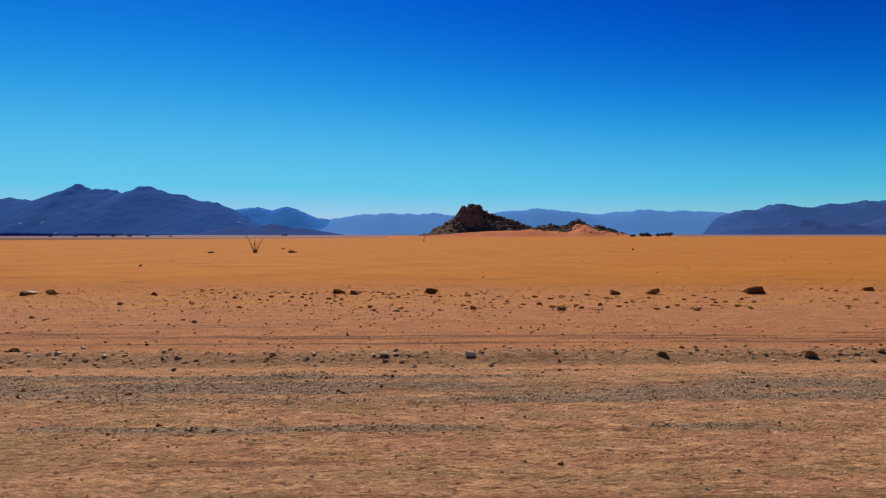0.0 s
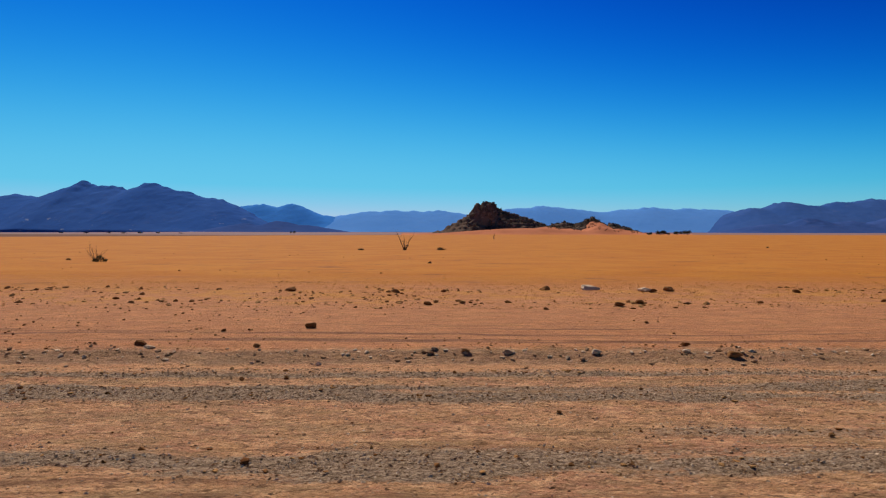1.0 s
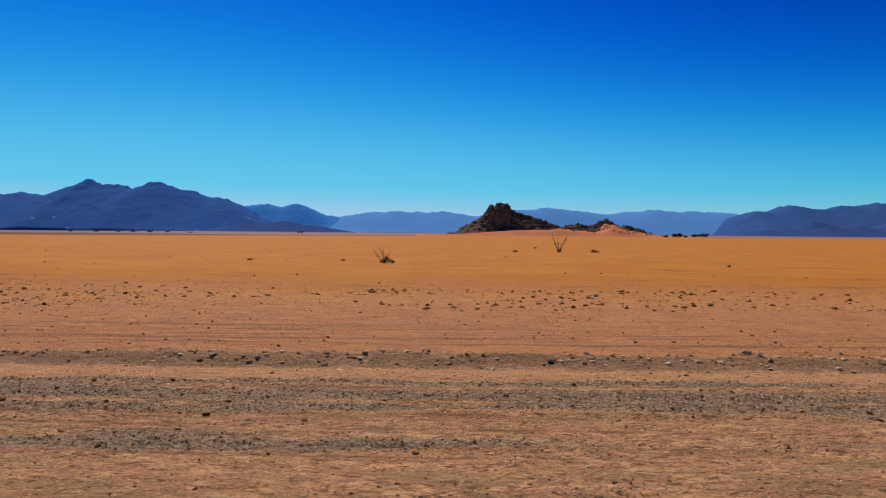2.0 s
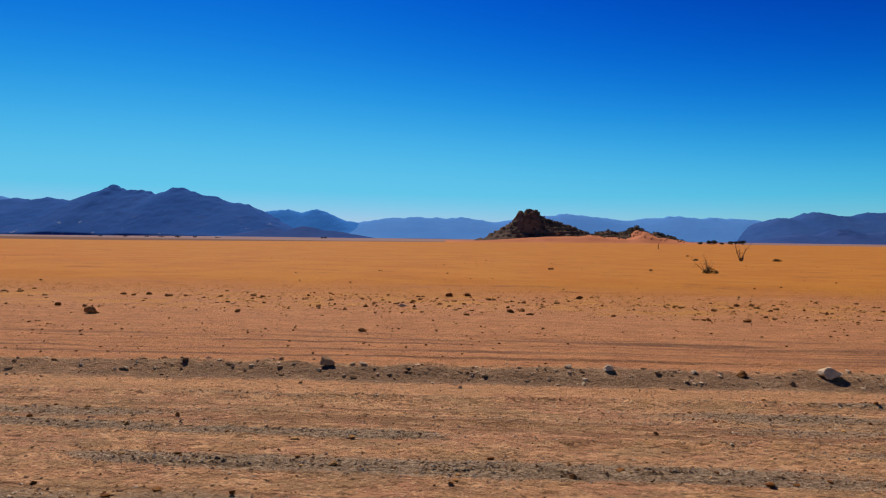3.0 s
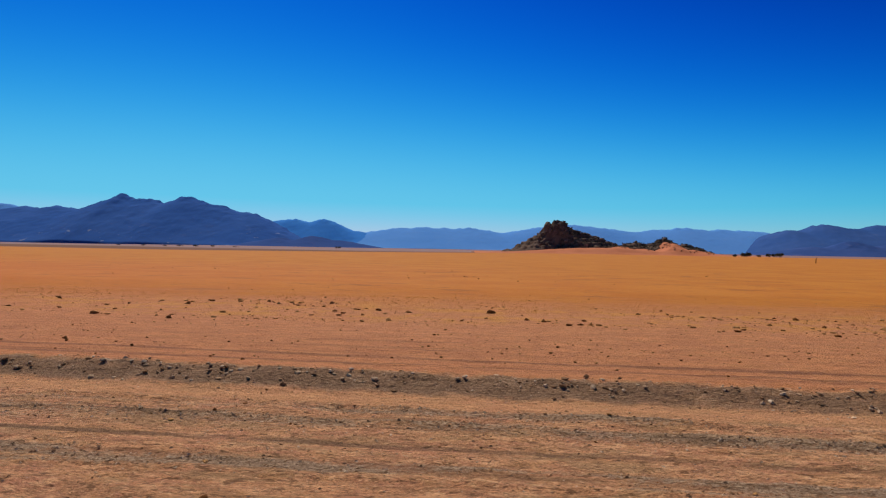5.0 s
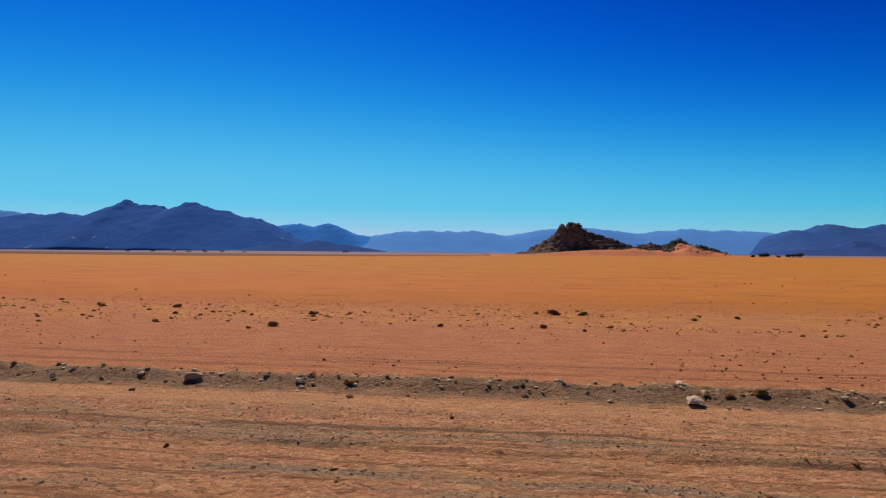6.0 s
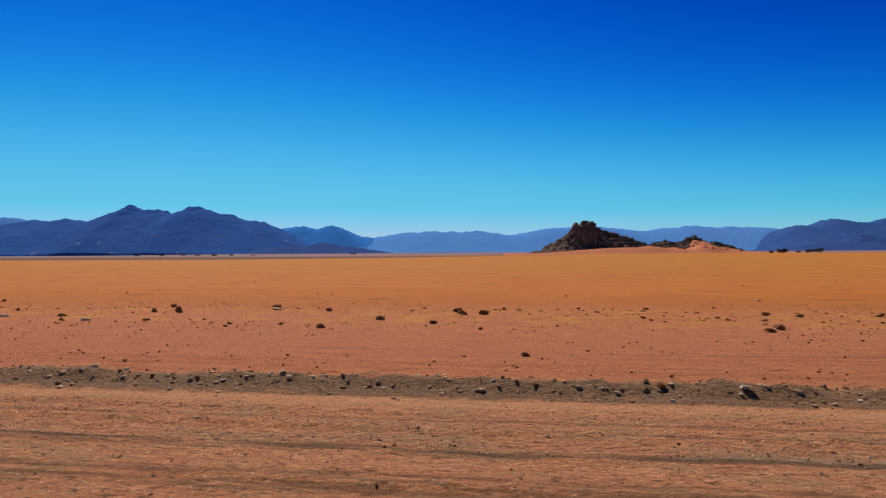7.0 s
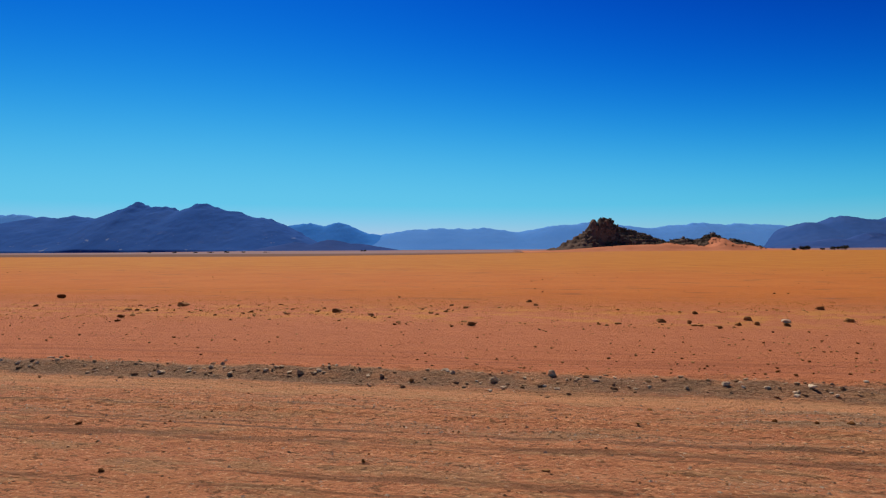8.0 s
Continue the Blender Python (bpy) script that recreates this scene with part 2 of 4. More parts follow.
    clean = maths(node, "MULTIPLY", ramp(node, edgy, -1.05, -0.85), ramp(node, edgy, -0.42, -0.60))
    road = mix(node, maths(node, "MULTIPLY", clean, 0.55), road, rgb(0.780, 0.380, 0.180))
    road = mix(node, near_bank, road, spoil)
    # verge: pink-orange sand with thin old wheel lines
    verge = mix(node, ramp(node, streaks(1.3, 3.4, 6.0, 0.70, 61.0), 0.42, 0.60), rgb(0.750, 0.325, 0.140), rgb(0.600, 0.246, 0.108))
    verge = mix(node, ramp(node, mid, 0.45, 0.70, 0, 0.5), verge, rgb(0.578, 0.255, 0.111))
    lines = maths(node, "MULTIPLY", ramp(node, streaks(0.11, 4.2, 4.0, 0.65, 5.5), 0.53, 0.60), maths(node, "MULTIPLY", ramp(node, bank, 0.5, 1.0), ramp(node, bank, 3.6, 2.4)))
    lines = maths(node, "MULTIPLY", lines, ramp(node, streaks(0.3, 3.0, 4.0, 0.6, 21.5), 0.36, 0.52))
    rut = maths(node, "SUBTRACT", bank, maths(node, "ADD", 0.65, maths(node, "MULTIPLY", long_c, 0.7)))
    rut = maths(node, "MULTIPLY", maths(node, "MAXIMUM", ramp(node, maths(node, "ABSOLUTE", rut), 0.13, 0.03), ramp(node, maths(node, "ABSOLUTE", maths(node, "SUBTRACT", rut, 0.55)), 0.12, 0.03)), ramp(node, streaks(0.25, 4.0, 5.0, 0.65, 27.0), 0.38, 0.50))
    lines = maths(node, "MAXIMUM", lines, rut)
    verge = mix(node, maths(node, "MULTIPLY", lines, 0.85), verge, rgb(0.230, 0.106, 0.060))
    verge = mix(node, ramp(node, smear, 0.52, 0.62, 0, 0.45), verge, rgb(0.400, 0.165, 0.075))
    verge = mix(node, ramp(node, pink, 0.48, 0.60, 0, 0.5), verge, rgb(0.580, 0.236, 0.112))
    verge = mix(node, ramp(node, clods, 0.46, 0.36, 0, 0.45), verge, rgb(0.330, 0.130, 0.062))
    verge = mix(node, ramp(node, specks, 0.58, 0.68, 0, 0.55), verge, rgb(0.230, 0.093, 0.051))
    verge = mix(node, ramp(node, olive, 0.52, 0.66, 0, 0.4), verge, rgb(0.560, 0.270, 0.105))
    verge = mix(node, ramp(node, dash, 0.59, 0.67, 0, 0.65), verge, rgb(0.210, 0.085, 0.042))
    verge = mix(node, ramp(node, tick, 0.42, 0.35, 0, 0.55), verge, rgb(0.830, 0.450, 0.230))
    verge = mix(node, maths(node, "MULTIPLY", redder, 0.65), verge, rgb(0.640, 0.185, 0.080))
    edge_a = maths(node, "ADD", bank, maths(node, "MULTIPLY", mid, 0.5))
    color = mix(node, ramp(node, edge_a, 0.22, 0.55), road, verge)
    # plain: low dry grass, golden over red sand, barer and redder further along
    bare = maths(node, "MULTIPLY", ramp(node, s, -60.0, -140.0, 0, 0.85), ramp(node, d, 95.0, 30.0))
    grass = mix(node, ramp(node, broad, 0.35, 0.65), rgb(0.510, 0.172, 0.021), rgb(0.560, 0.212, 0.028))
    red = mix(node, ramp(node, broad, 0.35, 0.65), rgb(0.540, 0.148, 0.028), rgb(0.570, 0.170, 0.034))
    grass = mix(node, bare, grass, red)
    grass = mix(node, ramp(node, mid, 0.50, 0.70, 0, 0.25), grass, rgb(0.391, 0.128, 0.036))
    clumps = noisy(node, node("Mapping", None, Vector=pos, Location=(9.0, 2.0, 0.0), Scale=(0.7, 1.0, 1.0)).outputs[0], 3.0, 5.0, 0.7)
    grass = mix(node, maths(node, "MULTIPLY", ramp(node, clumps, 0.54, 0.66, 0, 0.5), ramp(node, d, 95.0, 35.0)), grass, rgb(0.300, 0.105, 0.030))
    bald = noisy(node, node("Mapping", None, Vector=pos, Location=(3.0, 11.0, 0.0), Scale=(0.5, 1.0, 1.0)).outputs[0], 0.55, 6.0, 0.7)
    grass = mix(node, maths(node, "MULTIPLY", ramp(node, bald, 0.57, 0.66, 0, 0.7), ramp(node, d, 140.0, 60.0)), grass, rgb(0.270, 0.095, 0.030))
    edge_b = maths(node, "ADD", d, maths(node, "MULTIPLY", broad, 9.0))
    edge_b = maths(node, "ADD", edge_b, maths(node, "MULTIPLY", long_c, 7.0))
    color = mix(node, ramp(node, edge_b, 20.0, 34.0), color, grass)
    # yellow tufts gathered among the stones at the plain's edge
    tufted = maths(node, "MULTIPLY", ramp(node, noisy(node, pos, 0.9, 5.0, 0.7), 0.47, 0.60, 0, 0.6), maths(node, "MULTIPLY", ramp(node, d, 12.4, 14.0), ramp(node, d, 19.5, 16.5)))
    color = mix(node, tufted, color, rgb(0.700, 0.320, 0.065))
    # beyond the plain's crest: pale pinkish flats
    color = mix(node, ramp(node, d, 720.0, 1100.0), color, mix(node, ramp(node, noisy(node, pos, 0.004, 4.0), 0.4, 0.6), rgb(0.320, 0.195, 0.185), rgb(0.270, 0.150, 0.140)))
    behind = maths(node, "MULTIPLY", maths(node, "ADD", d, maths(node, "MULTIPLY", mid, 2.0)), -1.0)
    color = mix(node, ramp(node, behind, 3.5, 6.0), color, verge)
    color = mix(node, ramp(node, behind, 9.0, 15.0), color, grass)
    west = ramp(node, node("SeparateXYZ", None, Vector=pos).outputs[0], 60.0, -220.0)
    belt = maths(node, "MULTIPLY", ramp(node, d, 420.0, 600.0), ramp(node, d, 1250.0, 900.0))
    color = mix(node, maths(node, "MULTIPLY", belt, west), color, rgb(0.170, 0.072, 0.038))
    color = mix(node, 1.0, color, rgb(1.0, 1.0, 0.97), "MULTIPLY")      # iron-rich sand takes up the blue
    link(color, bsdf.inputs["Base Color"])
    bsdf.inputs["Roughness"].default_value = 0.95
    bsdf.inputs["Specular IOR Level"].default_value = 0.1
    rise = maths(node, "ADD", maths(node, "MULTIPLY", fine, 0.35), maths(node, "ADD", maths(node, "MULTIPLY", maths(node, "ADD", long_b, maths(node, "MULTIPLY", dash, -2.2)), 0.28), maths(node, "MULTIPLY", clods, 1.3)))
    bump = node("Bump", None, Strength=ramp(node, d, 16.0, 36.0, 1.0, 0.2), Distance=0.052, Height=rise)
    link(bump.outputs[0], bsdf.inputs["Normal"])
    return mat


def stone_material(name, dark, pale, warm, per="island"):
    mat, bsdf, node, link = material(name)
    geo = node("NewGeometry")
    chance = geo.outputs["Random Per Island"] if per == "island" else node("ObjectInfo").outputs["Random"]
    where = node("TexCoord").outputs["Object"] if per != "island" else geo.outputs["Position"]
    grain = noisy(node, where, 40.0, 5.0, 0.7)
    blotch = noisy(node, where, 9.0, 4.0, 0.6)
    color = mix(node, ramp(node, chance, 0.25, 0.90), dark, pale)
    color = mix(node, ramp(node, blotch, 0.45, 0.7, 0, 0.7), color, warm)
    color = mix(node, ramp(node, grain, 0.4, 0.7, 0, 0.4), color, dark)
    link(color, bsdf.inputs["Base Color"])
    bsdf.inputs["Roughness"].default_value = 0.9
    bsdf.inputs["Specular IOR Level"].default_value = 0.06
    link(node("Bump", None, Strength=0.5, Distance=0.012, Height=grain).outputs[0], bsdf.inputs["Normal"])
    return mat


def slope_material(name, low, high, scar, size, scree=0.0):
    """Bare mountain slopes: rock with gullies and paler scree."""
    mat, bsdf, node, link = material(name)
    pos = node("NewGeometry").outputs["Position"]
    stretch = node("Mapping", None, Vector=pos, Scale=(1.0, 1.0, 0.45)).outputs[0]
    big = noisy(node, stretch, 1.0 / size, 6.0, 0.62)
    small = noisy(node, stretch, 6.0 / size, 5.0, 0.65)
    color = mix(node, ramp(node, big, 0.36, 0.64), low, high)
    color = mix(node, ramp(node, small, 0.56, 0.74, 0, 0.65), color, scar)
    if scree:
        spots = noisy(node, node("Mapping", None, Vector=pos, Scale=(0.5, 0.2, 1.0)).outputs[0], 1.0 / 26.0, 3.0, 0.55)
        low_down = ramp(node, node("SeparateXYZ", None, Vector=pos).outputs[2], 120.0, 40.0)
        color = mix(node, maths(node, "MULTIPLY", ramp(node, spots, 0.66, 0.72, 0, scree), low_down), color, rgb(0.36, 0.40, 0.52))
    link(color, bsdf.inputs["Base Color"])
    bsdf.inputs["Roughness"].default_value = 1.0
    bsdf.inputs["Specular IOR Level"].default_value = 0.0
    link(node("Bump", None, Strength=0.12, Distance=size * 0.04, Height=small).outputs[0], bsdf.inputs["Normal"])
    return mat


GROUND = ground_material()
STONE = stone_material("roadside_stone", rgb(0.170, 0.066, 0.018), rgb(0.38, 0.185, 0.068), rgb(0.29, 0.115, 0.034), per="object")
GRAVEL = stone_material("loose_gravel", rgb(0.260, 0.140, 0.070), rgb(0.86, 0.64, 0.43), rgb(0.54, 0.32, 0.17))
DARK_GRAVEL = stone_material("plain_edge_stone", rgb(0.170, 0.062, 0.016), rgb(0.58, 0.31, 0.115), rgb(0.35, 0.135, 0.038))
KOPJE = stone_material("dark_boulder", rgb(0.100, 0.074, 0.062), rgb(0.300, 0.215, 0.170), rgb(0.180, 0.118, 0.090), per="object")
# air haze is painted in: blue base colours, paler for the farther ranges
NEAR_HAZED = slope_material("near_slope_hazed", rgb(0.046, 0.126, 0.390), rgb(0.058, 0.144, 0.420), rgb(0.085, 0.156, 0.400), 420.0, 0.6)
EAST_HAZED = slope_material("east_slope_hazed", rgb(0.042, 0.106, 0.310), rgb(0.056, 0.124, 0.340), rgb(0.080, 0.134, 0.320), 420.0)
FOOT_HAZED = slope_material("foot_slope_hazed", rgb(0.044, 0.092, 0.270), rgb(0.058, 0.108, 0.300), rgb(0.090, 0.120, 0.280), 300.0)
MID_HAZED = slope_material("mid_slope_hazed", rgb(0.062, 0.260, 0.720), rgb(0.072, 0.280, 0.750), rgb(0.095, 0.280, 0.700), 420.0)
FAR_HAZED = slope_material("far_slope_hazed", rgb(0.120, 0.325, 0.760), rgb(0.135, 0.345, 0.780), rgb(0.155, 0.345, 0.750), 420.0)

# ---- ground: one sheet to the horizon ----
def build_ground():
    xs = np.concatenate([-185 - np.geomspace(4300, 0.25, 46), np.arange(-185, 30, 0.13), 30 + np.geomspace(0.25, 4700, 46)])
    ds = np.concatenate([-np.geomspace(4000, 0.7, 26), np.arange(0, 2.8, 0.4), np.arange(2.8, 8.6, 0.05), np.arange(8.6, 9.2, 0.1), np.arange(9.2, 20, 0.16), 20 + np.geomspace(0.2, 4800, 64)])
    gx, gd = np.meshgrid(xs, ds)
    gy = gd + road_y(gx)
    gz = ground_z(gx, gy)
    me = mesh_from("ground", np.stack([gx, gy, gz], -1).reshape(-1, 3), grid_faces(len(ds), len(xs)))
    index = np.empty(len(me.loops), np.int32)
    me.loops.foreach_get("vertex_index", index)
    along = me.uv_layers.new(name="along_across")
    along.data.foreach_set("uv", np.stack([gx, gd], -1).reshape(-1, 2)[index].astype(np.float32).ravel())
    bank = me.uv_layers.new(name="from_bank")
    bank.data.foreach_set("uv", np.stack([gd - bank_d(gx), gravel_band(gx, gd)], -1).reshape(-1, 2)[index].astype(np.float32).ravel())
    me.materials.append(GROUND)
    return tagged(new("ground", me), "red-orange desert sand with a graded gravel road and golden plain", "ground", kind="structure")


ground = build_ground()


# ---- mountains ----
def build_range(name, label, y0, depth, base, peaks, mat, x_from, x_to, seed, rough=0.03):
    """A range as the upper hull of peaks (x, height over the plain, reach to -x, reach to +x), cut by gullies."""
    xs = np.arange(x_from, x_to, 8.0)
    ys = np.concatenate([np.linspace(-depth, -60, 40), np.linspace(-45, min(0.4 * depth, 200), 16)])
    gx, gy = np.meshgrid(xs, ys)
    wx = gx + 8 * fbm(gx / 40, gy / 60, seed, 3) + 40 * fbm(gx / 300, gy / 200, seed + 3, 3) * np.clip(np.abs(gy) / depth, 0, 1)
    hull, tallest = np.zeros_like(gx), np.zeros_like(gx)
    for x, high, reach_l, reach_r in peaks:
        dx = wx - x
        side = np.where(dx < 0, -dx / reach_l, dx / reach_r)
        far = np.sqrt(side**2 + (gy / depth) ** 2 + 0.0012) - 0.035
        rise = high * np.clip(1 - far**1.06, 0, 1)
        hull, tallest = hull + np.exp(rise / 5.0), np.maximum(tallest, rise)
    hull = 5.0 * np.log(hull) - 5.0 * np.log(1 + (len(peaks) - 1) * np.exp(-tallest / 40)) - 3.0 * step(0, 60, tallest)
    hull = np.maximum(hull, 0)
    gullies = fbm(gx / 130, gy / 110, seed + 5, 5, 0.55)
    fine = fbm(gx / 30, gy / 40, seed + 9, 3)
    knobs = 0.05 * fbm(gx / 40, gy / 90, seed + 12, 3) * np.exp(-((gy / 70) ** 2))
    z = base + hull * (1 + rough * gullies + knobs) + fine * 100 * rough * step(0, 60, hull)
    z[0] = base - 14
    z = np.where(hull < 2, base - 14, z)
    me = mesh_from(name, np.stack([gx, gy + y0, z], -1).reshape(-1, 3), grid_faces(len(ys), len(xs)))
    me.materials.append(mat)
    return tagged(new(name, me), label, "mountain", kind="structure")


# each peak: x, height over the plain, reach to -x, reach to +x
build_range("mountain_range_west", "dark blue twin-peaked mountain massif beyond the plain", 4450, 760, -22, [(-3234, 267, 1072, 1072), (-2985, 275, 907, 1150), (-2675, 283, 618, 1030), (-2511, 353, 720, 824), (-2508, 367, 360, 300), (-2400, 335, 618, 783), (-2310, 333, 618, 700), (-2044, 351, 701, 989), (-1830, 298, 618, 824), (-1579, 250, 577, 515)], NEAR_HAZED, -4300, -800, 60)
build_range("mountain_range_middle", "blue hazy mountain spur behind the dark massif", 4640, 400, -22, [(-1324, 216, 837, 921), (-1063, 215, 670, 500), (-827, 133, 628, 460)], MID_HAZED, -2200, -300, 70, 0.014)
build_range("mountain_range_far", "pale blue low mountain chain on the horizon", 4740, 560, -22, [(-3900, 312, 1300, 1300), (-3640, 306, 900, 900), (-3470, 275, 900, 800), (-500, 163, 900, 1284), (-300, 171, 1027, 1284), (-150, 169, 856, 1284), (49, 171, 941, 941), (650, 193, 1027, 856), (865, 210, 1113, 1198), (1125, 180, 856, 1284), (1472, 180, 1113, 1113), (1689, 202, 1113, 1370), (1994, 194, 1113, 1284), (2191, 190, 1070, 1027)], FAR_HAZED, -4900, 3300, 80, 0.012)
build_range("mountain_range_east", "dusky blue flat-topped mountain range beyond the plain", 4480, 740, -22, [(2337, 189, 480, 830), (2592, 235, 560, 1037), (2827, 206, 700, 830), (2998, 236, 700, 1079), (3255, 257, 900, 1245), (3556, 279, 1245, 1660)], EAST_HAZED, 1400, 5200, 90, 0.02)
build_range("foothills_west", "low dusky purple foothills before the blue spur", 3640, 260, -22, [(-1120, 62, 330, 260), (-930, 76, 240, 330), (-760, 52, 260, 300)], FOOT_HAZED, -1700, -380, 95)
build_range("foothills_east", "low dusky purple foothills before the eastern range", 3600, 300, -22, [(2020, 66, 420, 360), (2230, 98, 300, 420), (2480, 84, 420, 420), (2800, 120, 420, 600), (3150, 110, 420, 600)], FOOT_HAZED, 1500, 4200, 98)



# ---- stones ----
def part(name, me, mat, parent, label=""):
    """A mesh as one object under a thing."""
    if isinstance(me, bmesh.types.BMesh):
        bm, me = me, bpy.data.meshes.new(name)
        bm.to_mesh(me)
        bm.free()
    me.materials.clear()
    me.materials.append(mat)
    ob = new(name, me)
    ob.parent = parent
    return tagged(ob, label)


def stone_shape(seed, rings=2, flat=0.7, chip=0.16, cut=(0.26, 0.42)):
    """A weathered, angular stone about 1 across, standing on z = 0: vertices and triangles."""
    bm = bmesh.new()
    bmesh.ops.create_icosphere(bm, subdivisions=rings, radius=0.5)
    rng = np.random.default_rng(seed)
    cuts = rng.normal(size=(9, 3))
    cuts /= np.linalg.norm(cuts, axis=1)[:, None]
    co = np.array([v.co[:] for v in bm.verts])
    for way in cuts:
        limit = rng.uniform(*cut)
        over = co @ way - limit
        co -= np.clip(over, 0, None)[:, None] * way * 0.9
    co *= 1 + chip * (rng.random(len(co))[:, None] - 0.5)
    co *= (1.0, rng.uniform(0.7, 0.95), flat * rng.uniform(0.8, 1.15))
    faces = np.array([[v.index for v in f.verts] for f in bm.faces])
    bm.free()
    co[:, :2] /= np.ptp(co[:, 0])
    co[:, 2] -= co[:, 2].min() * 0.72
    return co, faces


def block_shape(seed):
    """A broken block with worn corners, about 1 wide and 1 high, standing on z = 0: vertices and triangles."""
    rng = np.random.default_rng(seed)
    bm = bmesh.new()
    bmesh.ops.create_cube(bm, size=1.0)
    bmesh.ops.subdivide_edges(bm, edges=bm.edges[:], cuts=2, use_grid_fill=True)
    bmesh.ops.triangulate(bm, faces=bm.faces[:])
    co = np.array([v.co[:] for v in bm.verts])
    tri = np.array([[v.index for v in f.verts] for f in bm.faces])
    bm.free()
    ball = co / np.linalg.norm(co, axis=1)[:, None] * 0.56
    co = co * 0.6 + ball * 0.4
    for way in rng.normal(size=(6, 3)):
        way /= np.linalg.norm(way)
        co -= np.clip(co @ way - rng.uniform(0.24, 0.42), 0, None)[:, None] * way * 0.95
    co += 0.035 * rng.normal(size=co.shape)
    co[:, 0] += rng.uniform(-0.25, 0.25) * co[:, 2]
    co[:, 2] -= co[:, 2].min()
    co[:, 2] /= co[:, 2].max()
    co[:, :2] *= (1.1 - 0.42 * co[:, 2:])
    co[:, :2] /= np.ptp(co[:, 0])
    return co, tri


SMALL = [stone_shape(100 + n, 1, 0.78, 0.30, (0.16, 0.34)) for n in range(12)]
LARGE = []
for n in range(12):
    co, faces = block_shape(200 + n)
    me = mesh_from("stone", co, faces, smooth=False)
    me.materials.append(STONE)
    LARGE.append(me)


def chip_shape(seed):
    """A small sharp chip half bedded in the ground: a roof-shaped top on four corners."""
    rng = np.random.default_rng(seed)
    co = np.array([(0.5, 0.4, -0.1), (-0.5, 0.4, -0.1), (-0.5, -0.4, -0.1), (0.5, -0.4, -0.1), (0.22, 0.05, 0.6), (-0.25, -0.05, 0.6)], float)
    co = co + rng.normal(0, 0.12, co.shape) * (1, 1, 0.7)
    co *= (1.0, rng.uniform(0.7, 1.1), rng.uniform(0.30, 0.70))
    return co, np.array([(0, 1, 5), (0, 5, 4), (2, 3, 4), (2, 4, 5), (1, 2, 5), (3, 0, 4)])


CHIPS = [chip_shape(150 + n) for n in range(14)]


def scatter(name, label, xs, ys, sizes, mat, category="gravel", shapes=SMALL, sink=0.0):
    """Loose stones lying on the ground, joined into one sheet of stuff."""
    zs = ground_z(xs, ys) - sink * sizes
    kinds, turns = RNG.integers(0, len(shapes), len(xs)), RNG.uniform(0, 2 * np.pi, len(xs))
    verts, faces, start = [], [], 0
    for kind, (co, tri) in enumerate(shapes):
        pick = np.flatnonzero(kinds == kind)
        c, s = np.cos(turns[pick])[:, None], np.sin(turns[pick])[:, None]
        size = sizes[pick][:, None]
        p = np.stack([co[:, 0] * c - co[:, 1] * s, co[:, 0] * s + co[:, 1] * c, np.broadcast_to(co[:, 2], (len(pick), len(co)))], -1) * size[..., None]
        p += np.stack([xs[pick], ys[pick], zs[pick]], -1)[:, None]
        verts.append(p.reshape(-1, 3))
        faces.append((tri[None] + (start + np.arange(len(pick)) * len(co))[:, None, None]).reshape(-1, 3))
        start += len(pick) * len(co)
    me = mesh_from(name, np.concatenate(verts), np.concatenate(faces), smooth=False)
    me.materials.append(mat)
    return tagged(new(name, me), label, category, kind="stuff")


def strewn(count, d_from, d_to, low, high, clump, x_from=-172, x_to=22, cut=0.0, shape=2.2):
    """Places and sizes of stones between two distances from the road's line, gathered where a drawn-out noise is high."""
    x = RNG.uniform(x_from, x_to, count * 4)
    d = RNG.uniform(d_from, d_to, count * 4)
    keep = fbm(x * clump[0], d * clump[1], 77, 3) + RNG.uniform(-0.35, 0.35, len(x)) > cut
    x, d = x[keep][:count], d[keep][:count]
    size = low + (high - low) * RNG.random(len(x)) ** shape
    return x, d + road_y(x), size


def road_gravel(count, low, high, shape, bare=1.0, tries=6):
    """Stones of the road, thick where the gravel bands lie."""
    x, d = RNG.uniform(-157, 9, count * tries), RNG.uniform(3.0, 7.0, count * tries)
    keep = RNG.random(len(x)) < bare * (0.022 + 0.030 * step(-95, -40, x)) + (0.45 + 0.35 * step(-95, -60, x)) * gravel_band(x, d)
    x, d = x[keep][:count], d[keep][:count]
    return x, d + road_y(x), low + (high - low) * RNG.random(len(x)) ** shape


x, y, w = road_gravel(160000, 0.008, 0.029, 2.4, tries=11)
scatter("road_gravel", "small grey and brown gravel strewn over the road", x, y, w, GRAVEL, shapes=CHIPS)
x, y, w = road_gravel(3000, 0.020, 0.066, 3.2, 0.30, 24)
scatter("road_stones", "loose brown stones lying on the road", x, y, w, DARK_GRAVEL, sink=0.12)
x = RNG.uniform(-160, 12, 17000)
y = road_y(x) + bank_d(x) + RNG.normal(-0.14, 0.19, len(x))
scatter("windrow_gravel", "grey stones heaped along the graded bank", x, y, 0.012 + 0.070 * RNG.random(len(x)) ** 6.0, GRAVEL, sink=0.10)
x, y, w = strewn(8000, 7.6, 13.5, 0.014, 0.055, (0.2, 0.6), -165, 16, shape=2.8)
scatter("verge_gravel", "sparse pebbles on the sandy verge", x, y, w, DARK_GRAVEL)
x, y, w = strewn(6000, 12.4, 18.5, 0.03, 0.16, (0.25, 0.4), -172, 22, shape=3.4)
few = RNG.random(len(x)) < 0.55 + 0.45 * step(-120, -70, x)
x, y, w = x[few], y[few], w[few]
scatter("verge_stones", "dark stones strewn along the edge of the plain", x, y, w, DARK_GRAVEL, sink=0.14)
